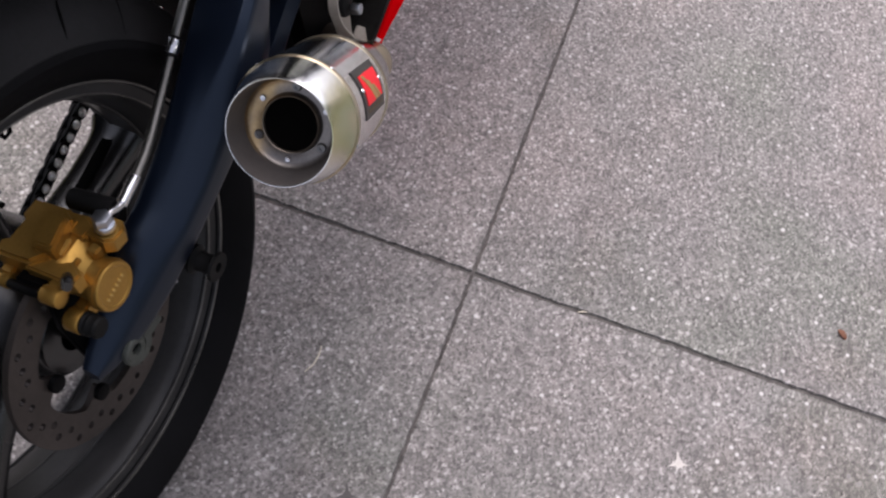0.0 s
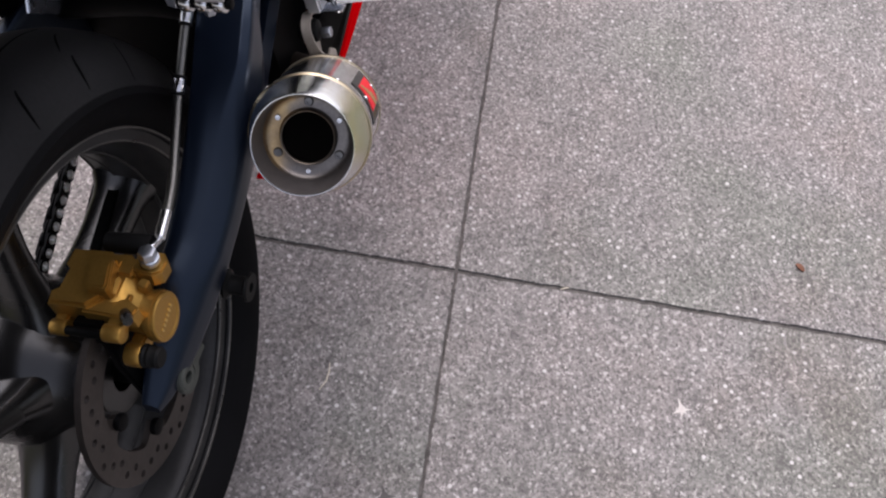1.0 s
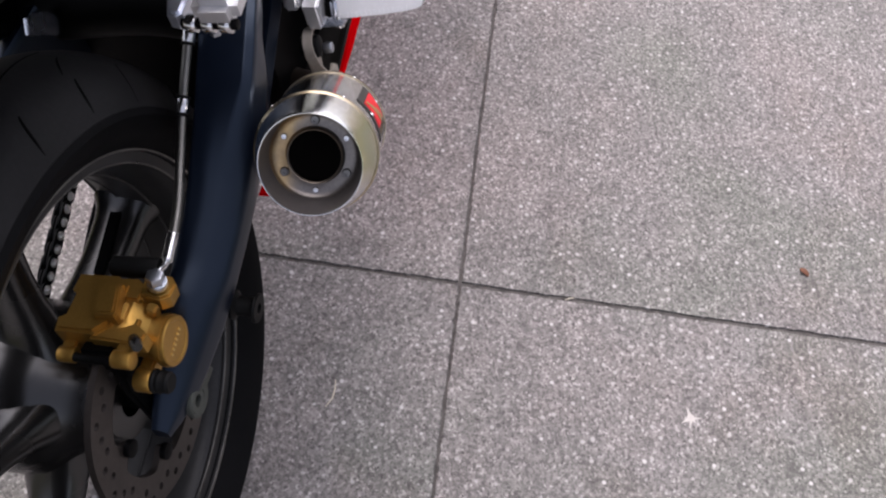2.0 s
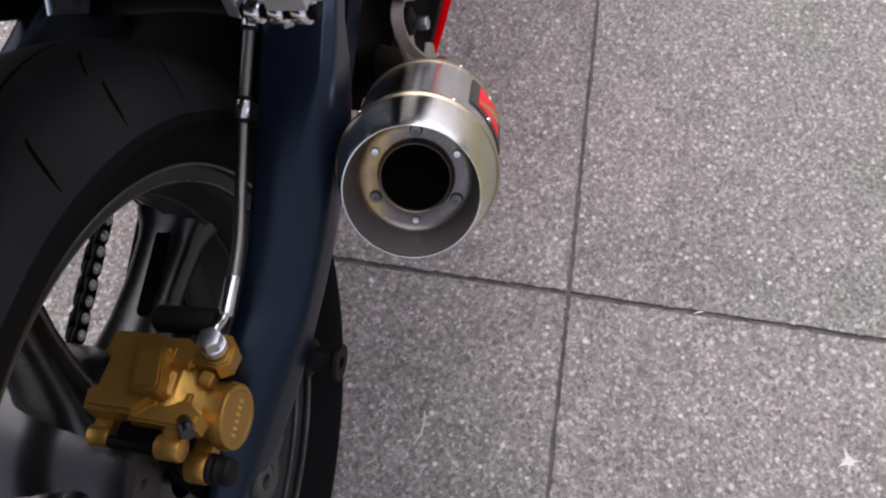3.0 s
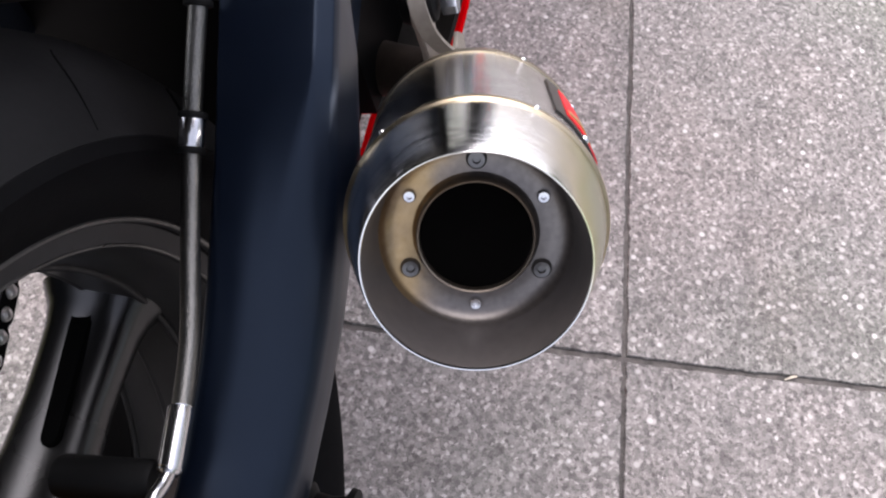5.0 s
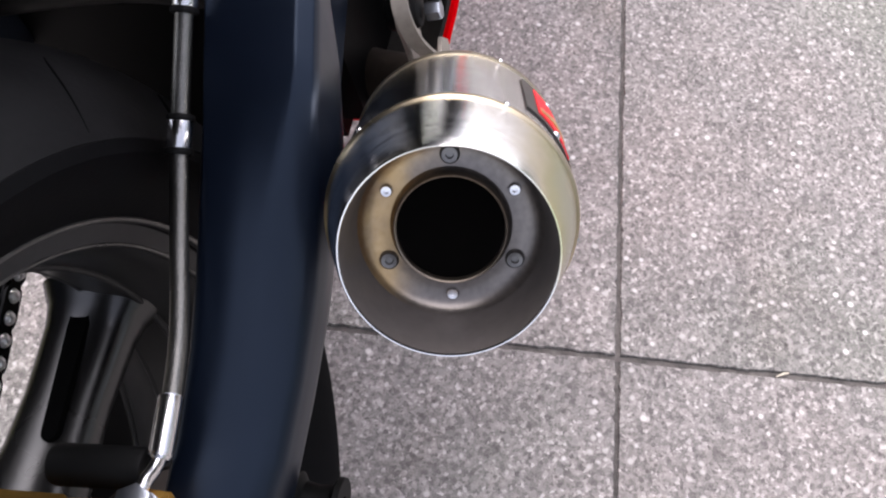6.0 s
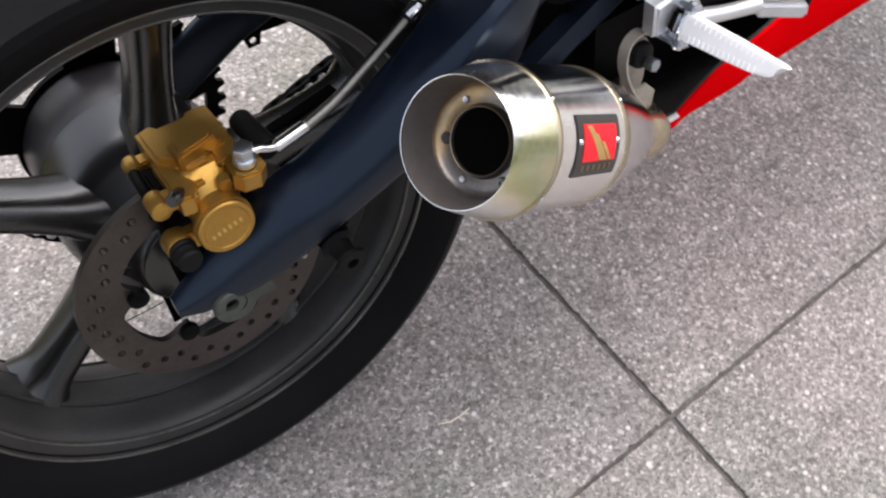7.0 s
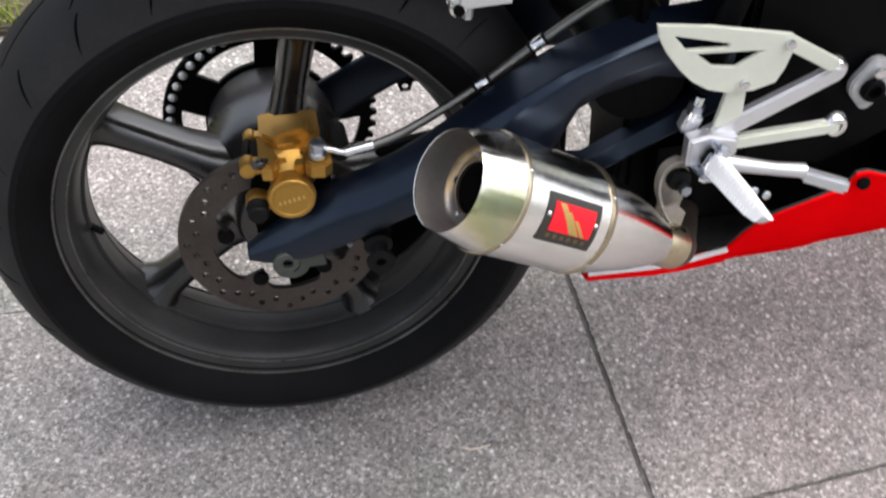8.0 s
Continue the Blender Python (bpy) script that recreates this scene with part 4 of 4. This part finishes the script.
part("stay", tube([(0.205, -0.175, 0.635), (0.30, -0.14, 0.68), (0.42, -0.12, 0.74)], 0.012, 12), ALLOY, pass_peg)

# red belly fairing: a trough under the engine
PAN = [(0.326, -.107, .2225, -.088, .203), (0.336, -.108, .2235, -.088, .203), (0.40, -.112, .2245, -.092, .200), (0.43, -.118, .232, -.095, .203), (0.455, -.123, .242, -.098, .207), (0.474, -.130, .2525, -.100, .210), (0.484, -.142, .282, -.100, .210), (0.498, -.150, .304, -.101, .210), (0.515, -.154, .315, -.101, .209), (0.558, -.156, .3315, -.101, .208), (0.579, -.156, .340, -.101, .209),
       (0.587, -.157, .356, -.101, .210), (0.600, -.157, .357, -.101, .212), (0.63, -.158, .346, -.102, .217), (0.75, -.163, .372, -.105, .228), (0.95, -.17, .42, -.11, .25)]
def trough(stations, f0, h0, f1, h1, wing=False):
    """A wall of the trough between two offsets from its outer line; wing keeps the right-hand side alone."""
    bm = bmesh.new()
    rings = []
    for x, yt, zt, yb, zb in stations:
        half = [(yt, zt), (yt * 0.8 + yb * 0.2 - 0.004, zt * 0.8 + zb * 0.2), (yt * 0.45 + yb * 0.55 - 0.011, zt * 0.45 + zb * 0.55), (yt * 0.12 + yb * 0.88 - 0.005, zt * 0.12 + zb * 0.88), (yb + 0.008, zb - 0.002), (yb * 0.4, zb - 0.006)]
        outer = half[:-1] + [(yb * 0.62, zb - 0.004)] if wing else half + [(-y, z) for y, z in half[::-1]]
        rings.append(ring(bm, [(x, y * f0, z + h0) for y, z in outer] + [(x, y * f1, z + h1) for y, z in outer[::-1]]))
    skin(bm, rings)
    return bm


belly = part("belly_fairing", trough(PAN[4:], 1.0, 0.0, 0.982, 0.0015), RED, bike, "glossy red belly fairing, its lit rear edge painted white")
part("inner_face", trough(PAN[4:], 0.980, 0.0017, 0.965, 0.0030), LINER, belly, "bare grey inner face")
part("rear_wing", trough(PAN[:5], 1.0, 0.0, 0.975, 0.0022, True), RED, belly, "red rear wing reaching under the muffler")
# white tube paints the light caught by the fairing's rear edge
part("lit_edge", tube([(x, y - 0.001, z + 0.001) for x, y, z, _, _ in PAN[0:6]], 0.0030, 8), WHITE, belly, "white strip painting the lit fairing edge")
part("fixing", rod(0.007, 0.004, axes((0.596, -0.156, 0.345), (0, -1, 0.3)), 14), DARK, belly)

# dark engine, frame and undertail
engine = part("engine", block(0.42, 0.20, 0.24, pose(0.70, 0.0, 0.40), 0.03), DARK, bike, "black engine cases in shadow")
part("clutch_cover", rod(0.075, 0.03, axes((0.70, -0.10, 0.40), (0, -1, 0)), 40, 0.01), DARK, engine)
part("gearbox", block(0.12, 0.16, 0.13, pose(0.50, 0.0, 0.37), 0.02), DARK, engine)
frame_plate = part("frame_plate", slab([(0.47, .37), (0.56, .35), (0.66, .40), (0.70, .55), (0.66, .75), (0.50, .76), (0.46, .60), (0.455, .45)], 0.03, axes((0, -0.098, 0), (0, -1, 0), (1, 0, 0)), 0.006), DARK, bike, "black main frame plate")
PIVOT = plain("grey_cast_alloy", (0.46, 0.46, 0.47), 0.45, 0.6, vary=0.25)
PIV = [(x * 0.8, z * 0.85) for x, z in arc(0, 0.019, 0.017, 20, 160, 8) + arc(-0.006, 0, 0.022, 160, 215, 4) + arc(0, -0.022, 0.010, 215, 325, 6) + arc(0.006, 0, 0.022, -35, 20, 4)]
boss = part("pivot_plate", slab(PIV, 0.010, axes((0.586, -0.132, 0.4540), (0, -1, 0), (1, 0, -0.1)), 0.002), PIVOT, frame_plate, "alloy pivot plate")
part("pivot_nut", revolve([(0.006, 0.002), (0.007, 0.008), (0.011, 0.008), (0.0125, 0.004), (0.0125, 0)], 20, axes((0.586, -0.142, 0.4515), (0, -1, 0))), DARK, boss)
part("plate_screw", rod(0.006, 0.006, axes((0.588, -0.142, 0.4710), (0, -1, 0)), 14), CHROME, boss)
# stations out of view are widened and raised to shade the wheel
tail = bmesh.new()
rings = []
for x, w, z0, z1 in ((-0.36, .080, .80, .85), (-0.20, .125, .765, .86), (-0.05, .140, .735, .86), (0.02, .140, .720, .86), (0.08, .112, .695, .85), (0.20, .122, .665, .84), (0.40, .135, .64, .86), (0.60, .15, .62, .98), (1.0, .16, .62, 1.02)):
    rings.append(ring(tail, [(x, w * math.copysign(abs(math.cos(a)) ** 0.6, math.cos(a)), (z0 + z1) / 2 + (z1 - z0) / 2 * math.copysign(abs(math.sin(a)) ** 0.6, math.sin(a))) for a in (2 * math.pi * k / 28 for k in range(28))]))
skin(tail, rings)
undertail = part("undertail", tail, PLASTIC, bike, "black plastic undertail, enlarged out of view to shade the wheel")
SKIRT = [(0.043, -.128), (0.052, -.177), (0.068, -.197), (0.20, -.200), (0.45, -.185), (0.45, .185), (0.20, .200), (0.068, .197), (0.052, .177), (0.043, .128), (0.030, .06), (0.030, -.06)]
part("tail_skirt", slab(SKIRT, 0.036, pose(0, 0, 0.750, 0, 0, 0), 0.012), PLASTIC, undertail, "satin black plastic tail skirt")
part("left_side_plate", slab([(0.288, .475), (0.60, .45), (0.70, .75), (0.30, .76)], 0.012, axes((0, 0.13, 0), (0, -1, 0), (1, 0, 0)), 0.004), DARK, bike, "black side plate")
part("left_bracket", slab([(0.2846, 0.5141), (0.3063, 0.505), (0.3272, 0.4788), (0.3127, 0.4658), (0.2753, 0.5011)], 0.004, axes((0, 0.08, 0), (0, -1, 0), (1, 0, 0)), 0.001), FORK, bike, "pale alloy bracket plate")
left_rest = part("left_footrest_arm", tube([(0.245, 0.135, 0.56), (0.262, 0.130, 0.527), (0.285, 0.122, 0.498), (0.33, 0.11, 0.47)], [0.010, 0.012, 0.010, 0.012], 14), DARK, bike, "black left footrest arm")
part("left_rest_nut", rod(0.0050, 0.006, axes((0.262, 0.117, 0.527), (-0.3, -1, 0.5)), 6, 0.0008), PIN, left_rest, "bright nut")
# added black plate, cut to leave the openings clear
part("gap_plate", slab([(-0.075, 0.245), (0.006, 0.245), (0.010, 0.359), (0.100, 0.359), (0.11, 0.45), (0.11, 0.72), (-0.11, 0.72), (-0.11, 0.45)], 0.012, axes((0.352, 0, 0), (1, 0, 0), (0, 1, 0)), 0.004), DARK, bike, "black plate filling the gap ahead of the tyre")
# added black block filling the inside of the trough
part("trough_filler", block(0.535, 0.19, 0.14, pose(0.6425, 0, 0.325), 0.02), DARK, engine)

# unseen mass added ahead to shade the paving beside the bike
ahead = bmesh.new()
rings = []
for x, w, z0, z1 in ((0.78, .17, .30, .80), (0.95, .20, .26, .92), (1.15, .22, .26, .98), (1.32, .20, .34, 1.02), (1.45, .13, .55, .98)):
    rings.append(ring(ahead, [(x, w * math.copysign(abs(math.cos(a)) ** 0.5, math.cos(a)), (z0 + z1) / 2 + (z1 - z0) / 2 * math.copysign(abs(math.sin(a)) ** 0.7, math.sin(a))) for a in (2 * math.pi * k / 28 for k in range(28))]))
skin(ahead, rings)
part("unseen_front_mass", ahead, PLASTIC, bike, "unseen black front mass shading the paving")

# chain: lower run and wrap over the sprocket
PITCH, CR, CY = 0.0159, 0.1182, 0.1400
slope = math.atan(0.3178)
pts = []
x = 0.619
while x > CR * math.sin(slope):
    pts.append((x, RW - CR / math.cos(slope) + 0.3178 * x, slope))
    x -= PITCH * math.cos(slope)
a = -math.pi / 2 + slope
while a > -math.pi * 1.5 - 0.05:
    a -= PITCH / CR
    pts.append((CR * math.cos(a), RW + CR * math.sin(a), a + math.pi / 2))
chain = part("drive_chain", tube([(pts[0][0], CY, pts[0][1]), (pts[1][0], CY, pts[1][1])], 0.003, 8, 2), DARK, bike, "black roller chain with bright pins")
link_out = [(math.copysign(0.0082, c) + 0.0090 * c, 0.0090 * s_) for c, s_ in ((math.cos(t), math.sin(t)) for t in (2 * math.pi * (k + 0.5) / 16 for k in range(16)))]
plate_bm = slab([(x, y * (0.75 if abs(x) < 0.006 else 1)) for x, y in link_out], 0.002, axes((0, 0, 0), (0, -1, 0), (1, 0, 0)), 0)
pin_bm = revolve([(0, 0.0052), (0.0020, 0.0049), (0.0040, 0.0036), (0.0054, 0.0014), (0.0056, 0), (0, 0)], 14, axes((0, -0.0055, 0), (0, -1, 0)))
link_mesh, pin_mesh = mesh_of("chain_link", plate_bm, DARK), mesh_of("chain_pin", pin_bm, PIN)
for i, (px_, pz_, ang) in enumerate(pts[:-1]):
    qx, qz, _ = pts[i + 1]
    for side in ((-0.0046, 0.0040) if i % 2 else (-0.0024, 0.0018)):
        o = new("chain_link", link_mesh)
        o.parent = chain
        o.matrix_local = Matrix.Translation(((px_ + qx) / 2, CY + side, (pz_ + qz) / 2)) @ Matrix.Rotation(-math.atan2(pz_ - qz, px_ - qx), 4, "Y")
    o = new("chain_pin", pin_mesh)
    o.parent = chain
    o.matrix_local = Matrix.Translation((px_, CY, pz_))
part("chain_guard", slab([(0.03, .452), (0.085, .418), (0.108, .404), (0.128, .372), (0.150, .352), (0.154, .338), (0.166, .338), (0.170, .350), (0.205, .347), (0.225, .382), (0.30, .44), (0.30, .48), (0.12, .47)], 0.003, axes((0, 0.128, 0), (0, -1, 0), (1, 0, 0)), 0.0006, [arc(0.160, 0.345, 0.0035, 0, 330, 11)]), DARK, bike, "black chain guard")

# added black sheet paints the shade under the bike behind the wheel
part("wheel_shade_sheet", slab([(-0.010, .045), (-0.012, .128), (0.03, .150), (0.12, .185), (0.24, .230), (0.36, .27), (0.36, .14), (0.26, .07), (0.20, .055)], 0.004, axes((0, 0.125, 0), (0, -1, 0), (1, 0, 0)), 0.001), DARK, bike, "black sheet painting the shade behind the wheel")

# ---- small things on the paving ----
SPOT = plain("dark_gum", (0.075, 0.07, 0.066), 0.8, vary=0.3)
def litter(name, pts, w, t, material, label, cat):
    """A thin curled strip along the points, lying on the paving."""
    bm = bmesh.new()
    rings = []
    n = len(pts)
    for i, (x, y, z) in enumerate(pts):
        k = math.sin(math.pi * (i + 0.35) / (n - 0.3)) ** 0.7
        d = Vector(pts[min(i + 1, n - 1)]) - Vector(pts[max(i - 1, 0)])
        sd = Vector((-d.y, d.x, 0)).normalized() * w * k
        c = Vector((x, y, z))
        rings.append(ring(bm, [c - sd, c + sd, c + sd * 0.9 + Vector((0, 0, t)), c - sd * 0.9 + Vector((0, 0, t))]))
    skin(bm, rings)
    return tagged(part(name, bm, material), label, cat)


litter("dry_leaf", [(0.526, -0.8165, 0.0005), (0.529, -0.812, 0.003), (0.532, -0.808, 0.0035), (0.535, -0.804, 0.0015)], 0.0045, 0.0012, LEAF, "small curled brown dry leaf on grey granite", "leaf")
litter("straw", [(0.172, -0.198, 0.0003), (0.186, -0.2035, 0.001), (0.200, -0.2035, 0.001), (0.212, -0.201, 0.0003)], 0.0011, 0.0012, STRAW, "pale bent straw on grey granite", "straw")
litter("straw", [(0.402, -0.4775, 0.0003), (0.406, -0.484, 0.001), (0.408, -0.489, 0.0003)], 0.0012, 0.0012, STRAW, "short pale straw on a paving joint", "straw")
for name, x, y, r, label in (("bird_dropping", 0.264, -0.662, 0.0135, "pale star-shaped splash on grey granite"), ("white_fleck", 0.4715, -0.398, 0.0032, "small white fleck on grey granite"), ("white_fleck", 0.2852, -0.503, 0.0030, "small white fleck on grey granite"), ("white_fleck", 0.7855, -0.131, 0.0036, "small white fleck beside the red belly fairing"), ("white_fleck", 0.779, -0.1715, 0.0028, "small white fleck beside the red belly fairing"), ("white_fleck", -0.203, -0.255, 0.0045, "small white fleck behind the rear tyre"), ("dark_spot", 0.0553, -0.3133, 0.0125, "dark trodden gum spot on grey granite")):
    bm = bmesh.new()
    rnd = random.Random(5)
    n = 14
    pts2 = []
    for k in range(n):
        rr = r * (0.35 + 0.95 * (k % 2) * rnd.random() + 0.1 * rnd.random())
        pts2.append((rr * math.cos(2 * math.pi * k / n), rr * math.sin(2 * math.pi * k / n)))
    slab(pts2, 0.0012, Matrix.Translation((x, y, 0)), 0.0003, (), bm)
    tagged(part(name, bm, SPOT if name == "dark_spot" else GUM), label, "stain")

for c in ((0.49, -0.125, 0.330), (0.505, -0.125, 0.322)):
    part("stay_bolt", rod(0.005, 0.010, axes(c, (0, -1, 0.4)), 12), CHROME, engine)

# added paler strip between paving and lawn, painting the brighter ground there
kerb = part("kerb", block(9.0, 0.53, 0.10, pose(0, 0.3625, -0.054), 0.0), GROUT)
tagged(kerb, "added paler stone strip painting brighter ground beside grey granite paving", "kerb", kind="structure")
stone = mesh_of("kerb_stone", block(0.894, 0.545, 0.09, pose(0, 0, -0.042), 0.004), PALE_STONE)
for k in range(-4, 5):
    o = new("kerb_stone", stone)
    o.parent = kerb
    o.matrix_local = pose(0.9 * k, 0.3625, -0.0018)

# lawn beyond the paving
bm = block(60, 30, 0.03, pose(0, 15.64, 0.0), 0.004)
lawn = tagged(part("lawn", bm, SOIL), "dry soil under short grass beside the paving", "lawn", kind="structure")
rnd = random.Random(3)
verts, faces = [], []
for k in range(9000):
    x, y = rnd.uniform(-1.6, 1.2), 0.65 + rnd.random() ** 1.5 * 1.2
    h, a, w = rnd.uniform(0.02, 0.06), rnd.uniform(0, 6.28), rnd.uniform(0.0012, 0.0025)
    dx, dy = rnd.uniform(-0.03, 0.03), rnd.uniform(-0.03, 0.03)
    i = len(verts)
    verts += [(x - w * math.cos(a), y - w * math.sin(a), 0.015), (x + w * math.cos(a), y + w * math.sin(a), 0.015), (x + dx, y + dy, 0.015 + h)]
    faces.append((i, i + 1, i + 2))
me = bpy.data.meshes.new("grass")
me.from_pydata(verts, [], faces)
me.materials.append(GRASS)
tagged(new("grass", me), "short yellow-green grass on soil beside the paving", "grass", kind="stuff")

# hedge along the far side of the pavement, unseen, added for reflections
rnd = random.Random(9)
verts, faces = [], []
for k in range(16000):
    x, z = rnd.uniform(-7, 7), rnd.random() ** 0.8 * 3.0
    y = -4.6 + rnd.gauss(0, 0.28) - 0.1 * math.sin(x * 2.1) - 0.12 * math.cos(x * 5 + z * 3)
    z *= 1 + 0.15 * math.sin(x * 1.7) + 0.1 * math.sin(x * 4.3)
    n1 = Vector((rnd.gauss(0, 1), rnd.gauss(0, 1), rnd.gauss(0, 1))).normalized()
    n2 = n1.orthogonal().normalized()
    n3 = n1.cross(n2)
    s0 = rnd.uniform(0.04, 0.09)
    c = Vector((x, y, z))
    i = len(verts)
    verts += [c - n2 * s0, c + n3 * s0 * 0.5, c + n2 * s0, c - n3 * s0 * 0.5]
    faces.append((i, i + 1, i + 2, i + 3))
me = bpy.data.meshes.new("hedge")
me.from_pydata(verts, [], faces)
me.materials.append(FOLIAGE)
tagged(new("hedge", me), "tall green hedge out of view, added for the muffler's reflection", "hedge", kind="stuff")

# ---- paving slabs last ----
own = bmesh.new()
half, rnd = (SLAB - GAP) / 2, random.Random(12)
rim = []
for side in range(4):
    wave = 0.0
    for k in range(220):
        wave = wave * 0.8 + rnd.gauss(0, 0.0003)
        chip = wave + rnd.gauss(0, 0.00025) - (rnd.uniform(0.0005, 0.0022) if rnd.random() < 0.08 else 0)
        p_ = Vector((-half + 2 * half * (k + 0.5 * (k > 0)) / 220, -half - chip * (k > 0), 0))
        rim.append(Matrix.Rotation(side * math.pi / 2, 3, "Z") @ p_)
low, edge, top = [ring(own, [Vector((v.x * f, v.y * f, z)) for v in rim]) for f, z in ((1.0, -0.06), (1.0, -0.0012), (0.9986, 0.0))]
skin(own, [low, edge, top])
for v in own.verts:  # the joints along x are tighter than those across
    v.co.y *= (SLAB - THIN) / (SLAB - GAP)
slab_mesh = mesh_of("paving_slab", own, GRANITE, smooth=False)
for i in range(-5, 5):
    for j in range(-5, 5):
        o = new("paving_slab", slab_mesh)
        o.parent = ground
        o.matrix_local = Matrix.Translation(CROSS) @ Matrix.Rotation(TURN, 4, "Z") @ Matrix.Translation(((i + 0.5) * SLAB, (j + 0.5) * SLAB, 0))
